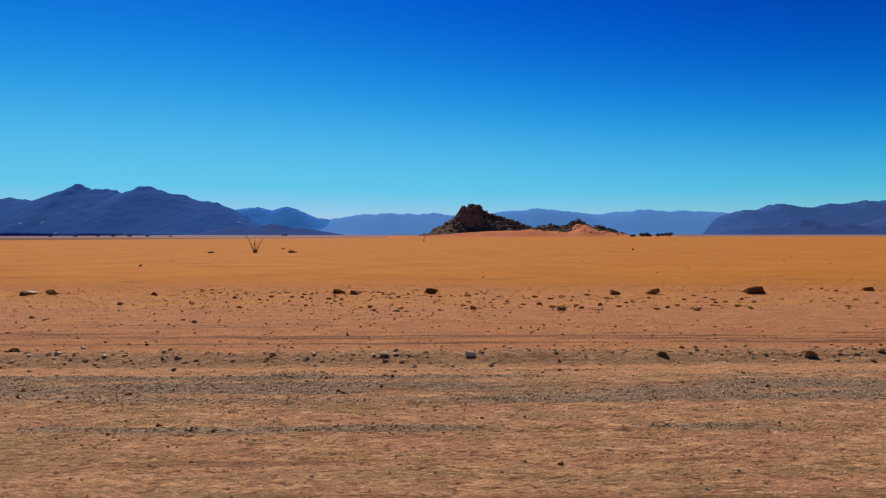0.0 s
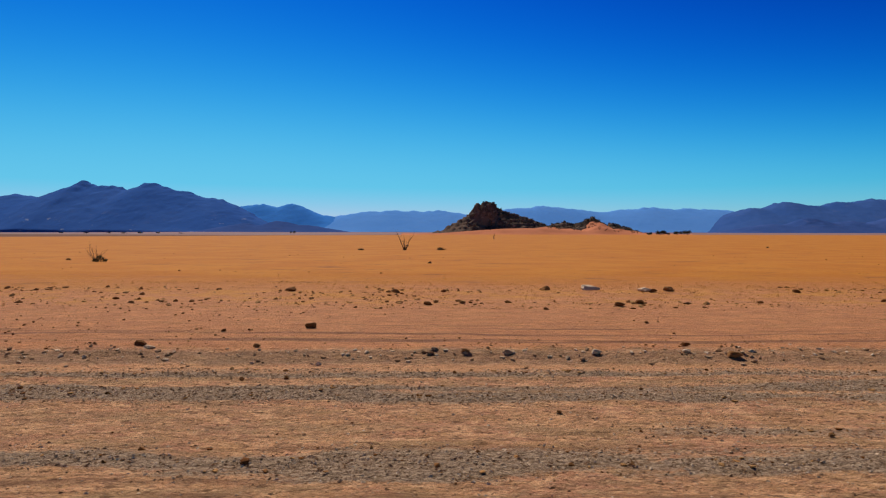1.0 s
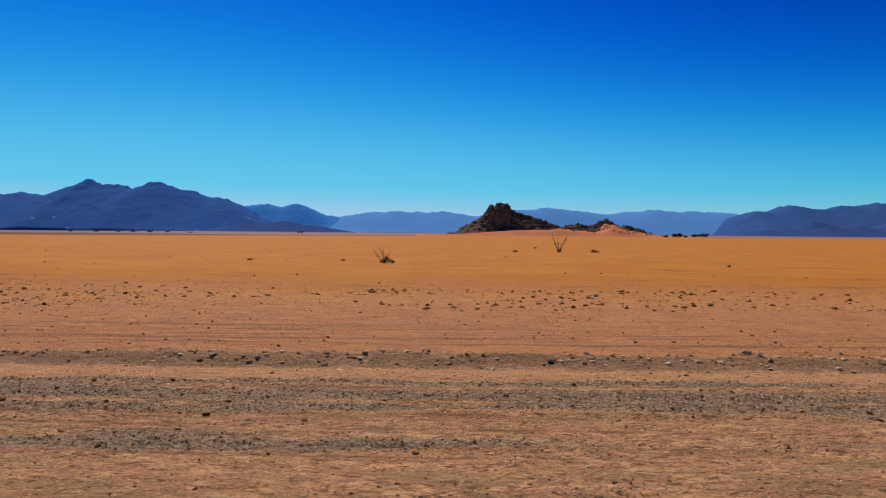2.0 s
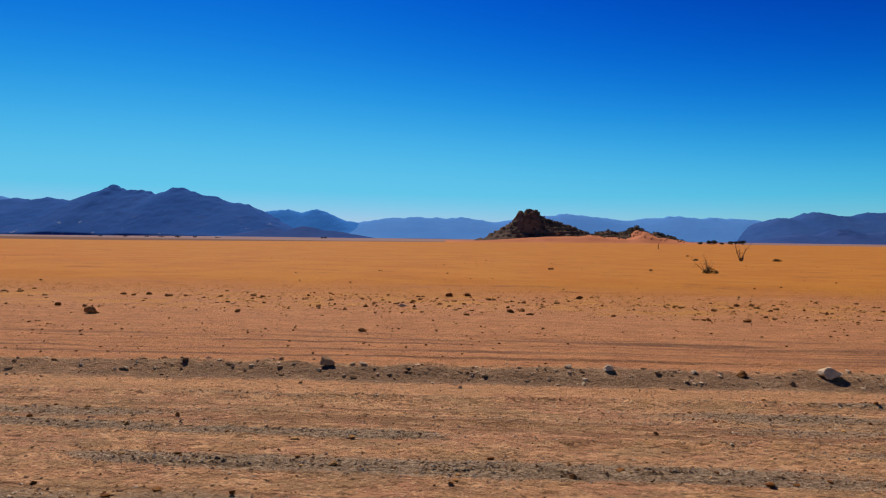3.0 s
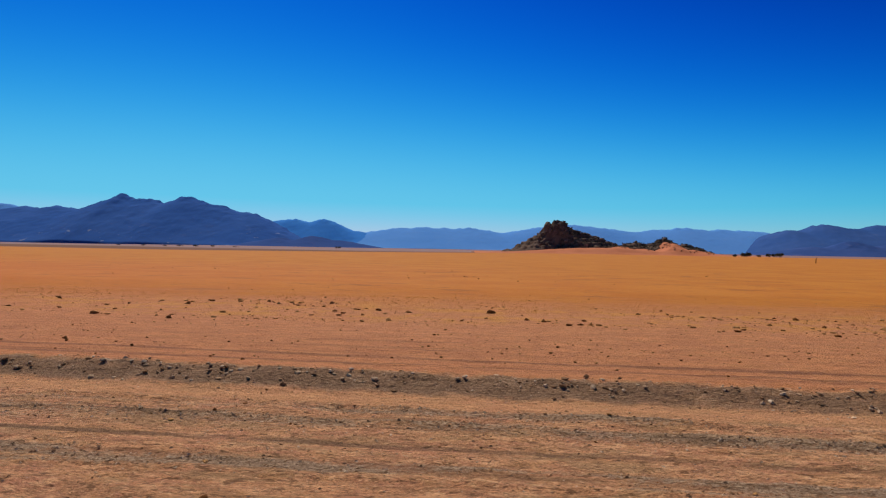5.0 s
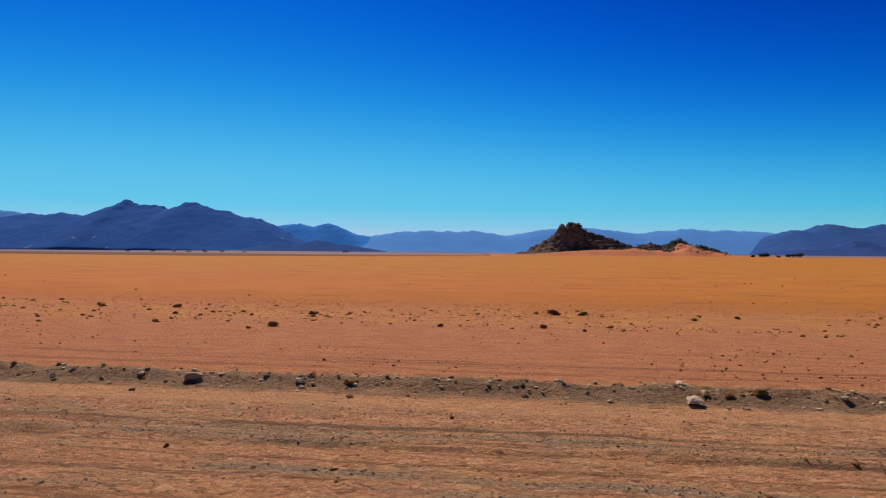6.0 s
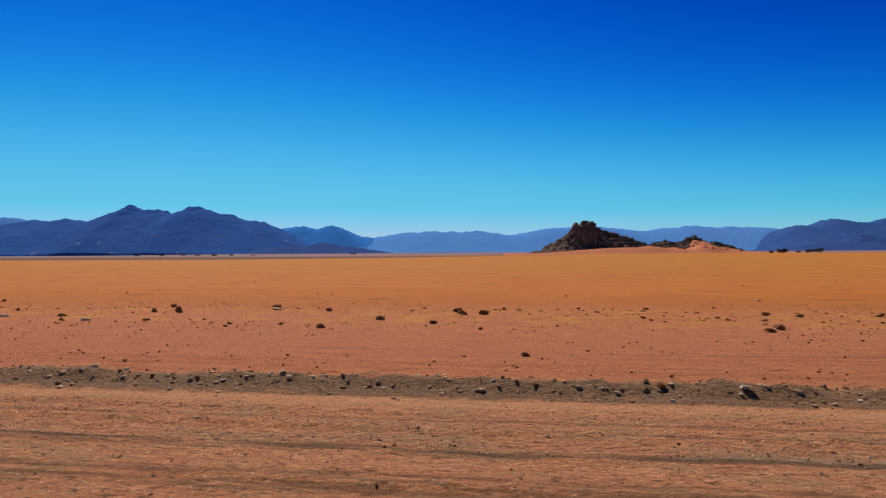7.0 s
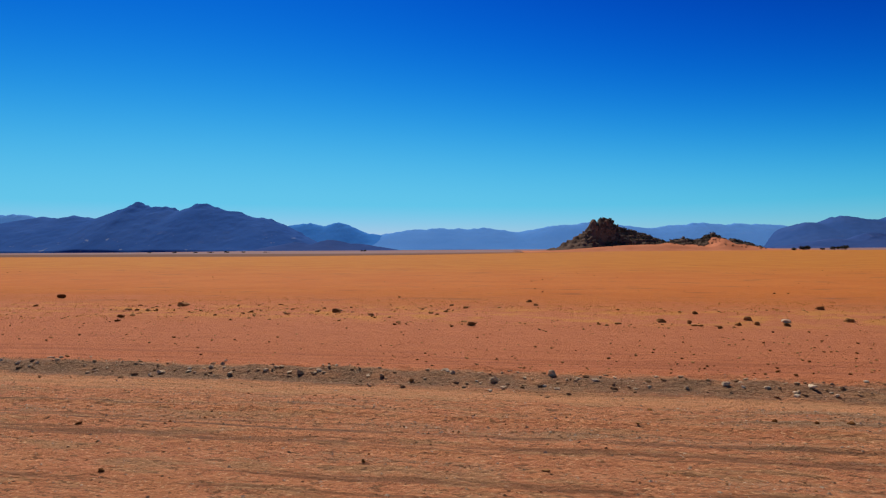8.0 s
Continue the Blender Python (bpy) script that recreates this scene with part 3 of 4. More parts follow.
x, y, w = strewn(700, 18.5, 60, 0.03, 0.12, (0.1, 0.1), -200, 45, shape=2.4)
scatter("plain_stones", "few scattered stones on the golden plain", x, y, w, DARK_GRAVEL)

# ---- single stones ----
PALE_STONE = stone_material("pale_stone", rgb(0.44, 0.27, 0.15), rgb(0.80, 0.60, 0.41), rgb(0.62, 0.40, 0.23), per="object")
PALE = []
for me in LARGE[:6]:
    twin = me.copy()
    twin.materials[0] = PALE_STONE
    PALE.append(twin)


def lay_stone(x, y, wide, high, pale=False):
    """One stone bedded in the ground, named for its look and where it lies."""
    pale = pale or (6.3 < y - float(road_y(x)) < 8.3 and RNG.random() < 0.45)
    shapes = PALE if pale else LARGE
    me = shapes[int(RNG.integers(len(shapes)))]
    tall = max(v.co.z for v in me.vertices)
    ob = new("stone", me)
    ob.matrix_world = pose(x, y, float(ground_z(x, y)) - 0.06 * high, 0, 0, float(RNG.uniform(-22, 22))) @ Matrix.Diagonal((wide * 0.86, wide * 0.68, max(0.90 * high, (0.24 if pale else 0.36) * wide) / tall, 1))
    d = y - float(road_y(x))
    hue = "pale tan" if pale else "dark brown"
    size = "large block" if wide > 0.36 else "flat stone" if high < 0.4 * wide else "angular stone"
    where = "on the gravel road" if d < 6.3 else "on the grey windrow" if d < 8.2 else "on the sandy verge" if d < 13 else "at the golden plain's edge"
    return tagged(ob, f"{hue} {size} lying {where}", "stone", "stones along the road")


for x, y, wide, high in (
    (8.97, 16.45, 0.62, 0.24), (5.11, 16.41, 0.34, 0.17), (4.83, 7.45, 0.20, 0.09), (3.01, 7.52, 0.16, 0.07), (-5.22, 7.89, 0.17, 0.07), (-10.54, 17.36, 0.38, 0.11),
    (0.18, 17.19, 0.48, 0.09), (-2.45, 17.22, 0.41, 0.11), (2.85, 12.60, 0.24, 0.11), (6.29, 16.59, 0.47, 0.12), (1.02, 12.81, 0.17, 0.09), (12.97, 17.56, 0.36, 0.13),
    (-17.38, 37.28, 0.31, 0.16), (0.98, 4.09, 0.05, 0.03), (-0.47, 7.57, 0.15, 0.06), (5.86, 7.61, 0.14, 0.05), (-4.42, 8.02, 0.07, 0.04), (-6.89, 13.90, 0.15, 0.08),
    (-1.18, 13.18, 0.15, 0.07), (-11.06, 17.02, 0.28, 0.13), (-13.97, 17.72, 0.36, 0.11), (-10.70, 7.64, 0.17, 0.09), (-13.89, 8.20, 0.15, 0.06), (-8.04, 7.59, 0.17, 0.07),
):
    lay_stone(x, y, wide, high)
for x, y, wide, high in (
    (-6.86, 7.64, 0.18, 0.05), (-13.25, 7.72, 0.11, 0.05), (-1.97, 16.99, 0.35, 0.09), (-16.59, 13.51, 0.17, 0.08), (-12.74, 13.31, 0.25, 0.09), (-7.26, 11.41, 0.11, 0.05),
    (-4.00, 10.67, 0.10, 0.06), (-13.56, 10.58, 0.10, 0.05), (-3.01, 7.56, 0.11, 0.04), (-8.03, 4.05, 0.04, 0.03), (-5.37, 6.46, 0.07, 0.03), (-9.02, 5.50, 0.10, 0.04),
    (-21.13, 8.31, 0.17, 0.07), (-19.54, 8.12, 0.12, 0.06), (-16.32, 7.68, 0.18, 0.07), (-13.55, 7.54, 0.21, 0.07), (-15.23, 7.64, 0.14, 0.07), (-16.84, 7.70, 0.14, 0.05),
    (-17.23, 7.78, 0.11, 0.05), (-21.20, 17.27, 0.35, 0.12), (-18.23, 16.43, 0.27, 0.13), (-17.36, 13.24, 0.22, 0.09), (-19.20, 9.93, 0.24, 0.10), (-7.31, 16.58, 0.25, 0.12),
):
    lay_stone(x, y, wide, high)
for x, y, wide, high in (
    (-13.29, 12.95, 0.26, 0.08), (-18.82, 6.68, 0.06, 0.04), (-14.21, 4.74, 0.06, 0.04), (-16.16, 5.41, 0.06, 0.03), (-31.36, 8.25, 0.20, 0.06), (-29.70, 7.96, 0.21, 0.05),
    (-28.69, 7.85, 0.15, 0.08), (-27.22, 7.90, 0.17, 0.05), (-24.69, 7.92, 0.18, 0.06), (-26.14, 7.89, 0.11, 0.05), (-23.85, 13.62, 0.17, 0.06), (-27.21, 10.74, 0.08, 0.05),
    (-26.30, 4.60, 0.05, 0.04), (-24.29, 4.48, 0.05, 0.03), (-27.86, 4.30, 0.05, 0.02), (-20.46, 9.57, 0.09, 0.05), (-21.71, 8.26, 0.07, 0.04), (-55.55, 8.55, 0.20, 0.11),
    (-49.94, 8.31, 0.29, 0.15), (-55.60, 11.62, 0.15, 0.07), (-52.85, 14.46, 0.19, 0.09), (-54.15, 19.52, 0.27, 0.13), (-50.37, 19.11, 0.26, 0.12), (-61.61, 17.65, 0.24, 0.09),
):
    lay_stone(x, y, wide, high)
for x, y, wide, high in (
    (-50.85, 8.40, 0.14, 0.07), (-51.37, 8.46, 0.10, 0.05), (-46.87, 17.05, 0.17, 0.08), (-55.44, 5.15, 0.05, 0.03), (-56.50, 6.80, 0.05, 0.04), (-52.47, 6.47, 0.05, 0.03),
    (-54.13, 5.40, 0.05, 0.02), (-51.05, 7.54, 0.07, 0.03), (-62.73, 14.80, 0.15, 0.09), (-61.39, 13.74, 0.32, 0.17), (-71.14, 18.05, 0.42, 0.11), (-70.33, 18.01, 0.21, 0.08),
    (-72.37, 17.82, 0.24, 0.08), (-69.12, 18.43, 0.15, 0.10), (-67.21, 15.25, 0.37, 0.09), (-63.08, 18.15, 0.18, 0.08), (-62.47, 18.37, 0.18, 0.09), (-67.06, 8.99, 0.10, 0.07),
    (-65.64, 9.04, 0.08, 0.05), (-65.27, 9.10, 0.08, 0.04), (-63.56, 8.86, 0.13, 0.06), (-62.70, 8.76, 0.11, 0.07), (-61.75, 8.99, 0.10, 0.05), (-60.78, 8.57, 0.10, 0.06),
):
    lay_stone(x, y, wide, high)
for x, y, wide, high in (
    (-59.62, 8.65, 0.08, 0.05), (-66.69, 9.11, 0.11, 0.06), (-53.61, 19.65, 0.23, 0.11), (-59.60, 18.45, 0.21, 0.09), (-62.55, 7.20, 0.06, 0.03), (-62.09, 14.74, 0.12, 0.07),
    (-63.84, 14.36, 0.10, 0.08), (-65.38, 5.94, 0.04, 0.02), (-58.51, 14.06, 0.13, 0.08), (-74.72, 9.65, 0.13, 0.06), (-73.04, 9.32, 0.13, 0.10), (-72.27, 9.37, 0.11, 0.07),
    (-70.28, 9.19, 0.13, 0.05), (-69.60, 9.46, 0.07, 0.04), (-71.03, 9.11, 0.07, 0.04), (-71.83, 18.55, 0.29, 0.11), (-73.22, 18.03, 0.37, 0.07), (-73.96, 17.38, 0.11, 0.13),
    (-68.15, 15.12, 0.16, 0.09), (-72.67, 14.87, 0.14, 0.06), (-77.45, 13.30, 0.10, 0.08), (-77.48, 9.75, 0.13, 0.05), (-77.07, 9.94, 0.07, 0.03), (-68.04, 18.55, 0.15, 0.10),
):
    lay_stone(x, y, wide, high)
for x, y, wide, high in (
    (-69.79, 18.64, 0.15, 0.08), (-105.04, 12.19, 0.17, 0.09), (-104.36, 12.10, 0.12, 0.06), (-103.05, 12.04, 0.17, 0.06), (-102.08, 11.93, 0.14, 0.06), (-98.64, 11.63, 0.17, 0.08),
    (-96.93, 11.36, 0.14, 0.08), (-99.14, 11.68, 0.10, 0.06), (-99.50, 11.54, 0.07, 0.05), (-108.12, 18.66, 0.20, 0.10), (-90.45, 19.78, 0.27, 0.10), (-107.27, 22.70, 0.43, 0.09),
    (-98.64, 20.66, 0.20, 0.07), (-104.15, 20.86, 0.21, 0.08), (-102.77, 21.62, 0.18, 0.09), (-97.63, 13.83, 0.10, 0.05), (-98.01, 10.28, 0.07, 0.04), (-101.75, 8.93, 0.05, 0.03),
    (-102.46, 12.02, 0.10, 0.06), (-100.52, 11.66, 0.09, 0.05), (-99.41, 17.63, 0.21, 0.08), (-97.47, 17.05, 0.16, 0.07), (-96.26, 13.26, 0.06, 0.04), (-113.01, 13.03, 0.26, 0.09),
):
    lay_stone(x, y, wide, high)
for x, y, wide, high in (
    (-117.92, 23.38, 0.29, 0.11), (-106.47, 22.57, 0.31, 0.07), (-116.39, 18.95, 0.19, 0.07), (-107.53, 12.25, 0.21, 0.10), (-106.74, 12.50, 0.17, 0.08), (-111.74, 12.88, 0.14, 0.06),
    (-111.16, 12.86, 0.19, 0.07), (-108.83, 12.85, 0.11, 0.05), (-107.36, 18.24, 0.11, 0.06), (-120.47, 23.95, 0.27, 0.10), (-110.26, 18.67, 0.16, 0.07), (-113.67, 18.40, 0.28, 0.07),
    (-107.08, 12.47, 0.14, 0.06), (-110.00, 11.69, 0.05, 0.03), (-110.78, 10.06, 0.03, 0.02), (-113.54, 21.36, 0.29, 0.07), (-128.42, 24.96, 0.34, 0.11), (-120.52, 13.96, 0.19, 0.06),
    (-123.31, 14.26, 0.07, 0.04), (-117.93, 13.56, 0.11, 0.07), (-122.89, 14.18, 0.07, 0.05), (-116.58, 13.56, 0.06, 0.04), (-117.06, 13.52, 0.10, 0.05), (-115.72, 13.35, 0.08, 0.05),
):
    lay_stone(x, y, wide, high)
for x, y, wide, high in (
    (-118.37, 13.73, 0.16, 0.04), (-120.00, 23.19, 0.24, 0.11), (-122.48, 19.79, 0.24, 0.06), (-119.56, 19.83, 0.14, 0.06), (-118.83, 18.83, 0.10, 0.05), (-114.06, 18.01, 0.12, 0.06),
    (-134.07, 27.07, 0.34, 0.13), (-130.27, 22.72, 0.30, 0.11), (-119.70, 12.20, 0.03, 0.03), (-122.00, 20.34, 0.32, 0.07), (-127.72, 23.88, 0.35, 0.11), (-132.07, 25.25, 0.22, 0.12),
    (-136.95, 25.02, 0.19, 0.14), (-137.43, 27.25, 0.25, 0.12), (-128.97, 21.75, 0.23, 0.08), (-127.43, 17.26, 0.17, 0.04), (-126.26, 14.66, 0.12, 0.07), (-125.44, 14.49, 0.13, 0.04),
    (-129.36, 14.98, 0.08, 0.04), (-133.38, 15.55, 0.11, 0.05), (-138.78, 23.80, 0.24, 0.08), (-131.56, 15.26, 0.07, 0.04), (-126.70, 14.63, 0.06, 0.03), (-132.19, 15.43, 0.07, 0.05),
):
    lay_stone(x, y, wide, high)
for x, y, wide, high in (
    (-126.69, 12.98, 0.04, 0.02), (-129.01, 12.09, 0.03, 0.03), (-136.21, 24.91, 0.23, 0.22), (-140.86, 24.07, 0.22, 0.11), (-134.60, 15.74, 0.12, 0.06), (-137.78, 16.24, 0.10, 0.06),
    (-139.65, 16.36, 0.20, 0.04), (-140.23, 16.70, 0.08, 0.05), (-138.16, 16.20, 0.08, 0.06), (-138.53, 16.33, 0.12, 0.04), (-142.26, 16.80, 0.11, 0.05), (-141.85, 16.81, 0.13, 0.05),
    (-128.31, 23.75, 0.37, 0.09), (-131.32, 20.82, 0.26, 0.07), (-142.44, 23.24, 0.11, 0.10), (-137.32, 13.47, 0.03, 0.03), (-138.94, 14.93, 0.08, 0.03), (-138.74, 13.08, 0.09, 0.03),
    (-150.47, 26.30, 0.32, 0.09), (-145.01, 30.02, 0.23, 0.07), (-138.02, 22.63, 0.22, 0.06), (-135.71, 14.35, 0.04, 0.03), (-146.16, 17.55, 0.12, 0.09), (-146.85, 17.38, 0.13, 0.07),
):
    lay_stone(x, y, wide, high)
for x, y, wide, high in (
    (-149.19, 17.78, 0.10, 0.07), (-162.20, 32.84, 0.38, 0.18), (-155.60, 28.61, 0.38, 0.13), (-144.34, 17.09, 0.10, 0.05), (-144.77, 17.06, 0.06, 0.04), (-148.17, 17.61, 0.07, 0.04),
    (-147.80, 17.47, 0.07, 0.04), (-144.96, 28.77, 0.17, 0.08), (-141.12, 23.09, 0.14, 0.09), (-140.60, 22.92, 0.16, 0.08), (-155.20, 24.51, 0.21, 0.05), (-146.99, 23.02, 0.23, 0.07),
    (-149.40, 25.19, 0.17, 0.05), (-142.92, 23.57, 0.24, 0.07), (-142.13, 22.47, 0.13, 0.07), (-141.37, 25.76, 0.17, 0.08), (-149.78, 14.62, 0.05, 0.03), (-150.68, 15.78, 0.07, 0.02),
    (-147.95, 14.85, 0.03, 0.03), (-151.01, 17.96, 0.10, 0.05),
):
    lay_stone(x, y, wide, high)
for x, y, wide, high in (
    (0.59, 7.57, 0.16, 0.08), (-11.20, 17.41, 0.48, 0.12), (-7.67, 7.64, 0.20, 0.09), (-12.68, 17.89, 0.66, 0.11), (-8.99, 7.58, 0.14, 0.05), (-4.54, 7.68, 0.09, 0.05),
    (-14.09, 7.68, 0.13, 0.05), (-31.00, 16.65, 0.21, 0.10), (-20.90, 8.03, 0.16, 0.05), (-52.33, 8.42, 0.14, 0.07), (-64.20, 8.95, 0.13, 0.05), (-55.22, 15.60, 0.27, 0.09),
    (-61.59, 8.56, 0.06, 0.03), (-72.52, 9.23, 0.14, 0.06), (-71.73, 8.17, 0.10, 0.03), (-108.03, 12.68, 0.15, 0.05), (-133.74, 25.89, 0.33, 0.09), (-137.40, 22.60, 0.27, 0.09),
    (-140.23, 23.65, 0.27, 0.09), (-134.65, 15.94, 0.10, 0.08), (-135.59, 15.83, 0.11, 0.05),
):
    lay_stone(x, y, wide, high, pale=True)

# ---- dry grass on the plain ----
def dry_grass():
    mat, bsdf, node, link = material("dry_grass")
    chance = node("NewGeometry").outputs["Random Per Island"]
    link(mix(node, chance, rgb(0.66, 0.34, 0.06), rgb(0.55, 0.24, 0.05)), bsdf.inputs["Base Color"])
    bsdf.inputs["Roughness"].default_value = 0.9
    count = 9000
    x = RNG.uniform(-200, 55, count * 3)
    d = 12.5 + 9 * RNG.random(count * 3)
    keep = fbm(x * 0.12, d * 0.2, 91, 3) + RNG.uniform(-0.5, 0.5, len(x)) + 0.3 * step(13, 20, d) > 0.15
    x, d = x[keep][:count], d[keep][:count]
    y = d + road_y(x)
    z = ground_z(x, y)
    blades = 6
    x, y, z = (np.repeat(v, blades) for v in (x, y, z))
    n = len(x)
    x, y = x + RNG.normal(0, 0.03, n), y + RNG.normal(0, 0.03, n)
    turn, lean, tall = RNG.uniform(0, 2 * np.pi, n), RNG.uniform(0.1, 0.8, n), RNG.uniform(0.015, 0.05, n)
    ax, ay = np.cos(turn), np.sin(turn)
    foot = np.stack([x, y, z - 0.005], -1)
    across = np.stack([-ay, ax, 0 * ax], -1) * (0.004 + 0.06 * tall)[:, None]
    tip = foot + np.stack([ax * lean, ay * lean, 1 + 0 * ax], -1) * tall[:, None]
    me = mesh_from("dry_grass", np.stack([foot - across, foot + across, tip], 1).reshape(-1, 3), np.arange(3 * n).reshape(-1, 3))
    me.materials.append(mat)
    return tagged(new("dry_grass", me), "short golden dry grass tufts over the plain", "grass", kind="stuff")


dry_grass()


# ---- bushes on the plain ----
def wood_material(name, a, b):
    mat, bsdf, node, link = material(name)
    where = node("TexCoord").outputs["Object"]
    long = node("Mapping", None, Vector=where, Scale=(1.0, 1.0, 0.15)).outputs[0]
    grain = noisy(node, long, 45.0, 5.0, 0.6)
    link(mix(node, ramp(node, grain, 0.35, 0.65), a, b), bsdf.inputs["Base Color"])
    bsdf.inputs["Roughness"].default_value = 0.9
    link(node("Bump", None, Strength=0.5, Distance=0.01, Height=grain).outputs[0], bsdf.inputs["Normal"])
    return mat


def leaf_material(name, a, b):
    mat, bsdf, node, link = material(name)
    chance = node("NewGeometry").outputs["Random Per Island"]
    patch = noisy(node, node("TexCoord").outputs["Object"], 2.0, 3.0)
    color = mix(node, chance, a, b)
    link(mix(node, ramp(node, patch, 0.4, 0.65, 0, 0.5), color, a), bsdf.inputs["Base Color"])
    bsdf.inputs["Roughness"].default_value = 0.8
    return mat


BARK = wood_material("grey_bark", rgb(0.10, 0.055, 0.032), rgb(0.19, 0.115, 0.07))
LEAF = leaf_material("dusty_leaf", rgb(0.045, 0.052, 0.020), rgb(0.10, 0.095, 0.035))
SCRUB = leaf_material("dark_scrub", rgb(0.028, 0.026, 0.014), rgb(0.060, 0.055, 0.024))


def limb(bm, start, way, length, thick, rng, bend=0.25, steps=6, sides=6, twigs=0):
    """A tapered, crooked limb with finer twigs off it."""
    way, at, rings = Vector(way).normalized(), Vector(start), []
    for n in range(steps + 1):
        r = thick * (1 - 0.85 * n / steps)
        side = way.orthogonal().normalized()
        other = way.cross(side)
        rings.append([bm.verts.new(at + (side * math.cos(a) + other * math.sin(a)) * r) for a in (2 * math.pi * k / sides for k in range(sides))])
        if twigs and n > steps * 0.35:
            for _ in range(twigs):
                out = (way + Vector(rng.normal(0, 0.75, 3))).normalized()
                limb(bm, at, out, length * rng.uniform(0.15, 0.4), r * 0.55 + 0.002, rng, 0.3, 3, 4)
        way = (way + Vector(rng.normal(0, bend, 3)) * 0.5).normalized()
        at = at + way * (length / steps)
    for a, b in zip(rings, rings[1:]):
        for k in range(sides):
            bm.faces.new((a[k], a[(k + 1) % sides], b[(k + 1) % sides], b[k]))
    bm.faces.new(rings[0][::-1])
    bm.faces.new(rings[-1])


def leaf_cloud(name, lumps, count, size, seed, floor=True):
    """Many small leaves gathered round a few lumps (x, y, z, reach), with gaps between."""
    rng = np.random.default_rng(seed)
    pick = rng.integers(0, len(lumps), count)
    lump = np.array(lumps)[pick]
    way = rng.normal(size=(count, 3))
    way /= np.linalg.norm(way, axis=1)[:, None]
    at = lump[:, :3] + way * lump[:, 3:4] * (rng.random(count)[:, None] ** 0.45) * (1, 1, 0.8)
    if floor:
        at[:, 2] = np.maximum(at[:, 2], 0.02)
    a = rng.normal(size=(count, 3))
    a /= np.linalg.norm(a, axis=1)[:, None]
    b = np.cross(a, way) + 1e-4
    b /= np.linalg.norm(b, axis=1)[:, None]
    s = size * rng.uniform(0.5, 1.3, count)[:, None]
    quad = np.stack([at - a * s, at - b * s * 0.45, at + a * s, at + b * s * 0.45], 1)
    return mesh_from(name, quad.reshape(-1, 3), np.arange(4 * count).reshape(-1, 4), smooth=False)


def bare_bush(x, y, stems, label, seed, bend=0.25):
    """A dead shrub: crooked bare stems (lean x, lean y, length, thickness) out of one foot."""
    rng = np.random.default_rng(seed)
    base = tagged(new("bare_bush"), label, "bush", "bushes on the plain")
    base.location = (x, y, float(ground_z(x, y)))
    for lx, ly, length, thick in stems:
        bm = bmesh.new()
        limb(bm, (lx * 0.08, ly * 0.08, -0.05), (lx, ly, 1), length, thick, rng, bend, twigs=2)
        part("stem", bm, BARK, base)
    return base


tree = bare_bush(-20.41, 72.42, ((-0.34, 0.1, 2.5, 0.07), (0.26, 0.2, 2.1, 0.065), (-0.02, -0.1, 1.3, 0.06), (-0.18, 0.2, 1.8, 0.045), (0.42, -0.2, 1.0, 0.04)),
                 "dead bare shrub with forked grey stems on golden plain", 5)
part("stem_base", leaf_cloud("stem_base", ((0, 0, 0.15, 0.28), (0.12, 0, 0.3, 0.2)), 160, 0.06, 6), SCRUB, tree, "tangle of dark dead twigs")
bush = bare_bush(-38.32, 38.96, ((-0.60, 0.2, 1.30, 0.025), (-0.38, -0.2, 1.15, 0.023), (-0.15, 0.3, 0.95, 0.021), (0.1, -0.1, 0.85, 0.02), (0.28, 0.1, 0.7, 0.018), (-0.75, 0.0, 0.9, 0.018), (0.2, 0.3, 0.95, 0.018)),
                 "half-dead desert shrub with bare stems and green foot", 9)
part("foliage", leaf_cloud("foliage", ((0.0, 0, 0.16, 0.26), (0.28, 0.05, 0.15, 0.24), (-0.2, 0, 0.1, 0.18), (0.5, 0, 0.08, 0.14), (0.1, 0.1, 0.3, 0.16)), 900, 0.035, 11), LEAF, bush, "dense dusty green leaves")
bare_bush(-1.18, 156.8, ((0.02, 0, 1.5, 0.13), (0.07, 0.1, 1.1, 0.08), (-0.06, 0, 0.9, 0.08)), "lone dry upright sapling on the golden plain", 13, 0.04)


DRY = leaf_material("dry_scrub", rgb(0.150, 0.085, 0.030), rgb(0.260, 0.150, 0.055))


def low_scrub(x, y, wide, high, seed, label="low brown cushion of dry scrub on the plain", mat=DRY):
    rng = np.random.default_rng(seed)
    lumps = [(rng.uniform(-0.25, 0.25) * wide, rng.uniform(-0.15, 0.15) * wide, high * rng.uniform(0.25, 0.6), max(0.35 * high, 0.2 * wide) * rng.uniform(0.8, 1.2)) for _ in range(7)]
    me = leaf_cloud("scrub", lumps, 420, max(wide, high) * 0.05, seed)
    me.materials.append(mat)
    ob = new("low_scrub", me)
    ob.location = (x, y, float(ground_z(x, y)))
    return tagged(ob, label, "shrub", "low scrub on the plain")


for n, (x, y, wide, high) in enumerate(((26.85, 79.4, 0.7, 0.28), (-20.7, 87.6, 0.6, 0.3), (-41.2, 40.8, 0.4, 0.16), (-47.5, 41.5, 0.5, 0.12), (-25.5, 72.5, 1.2, 0.16), (-16.0, 72.6, 1.6, 0.15))):
    low_scrub(x, y, wide, high, 300 + n)


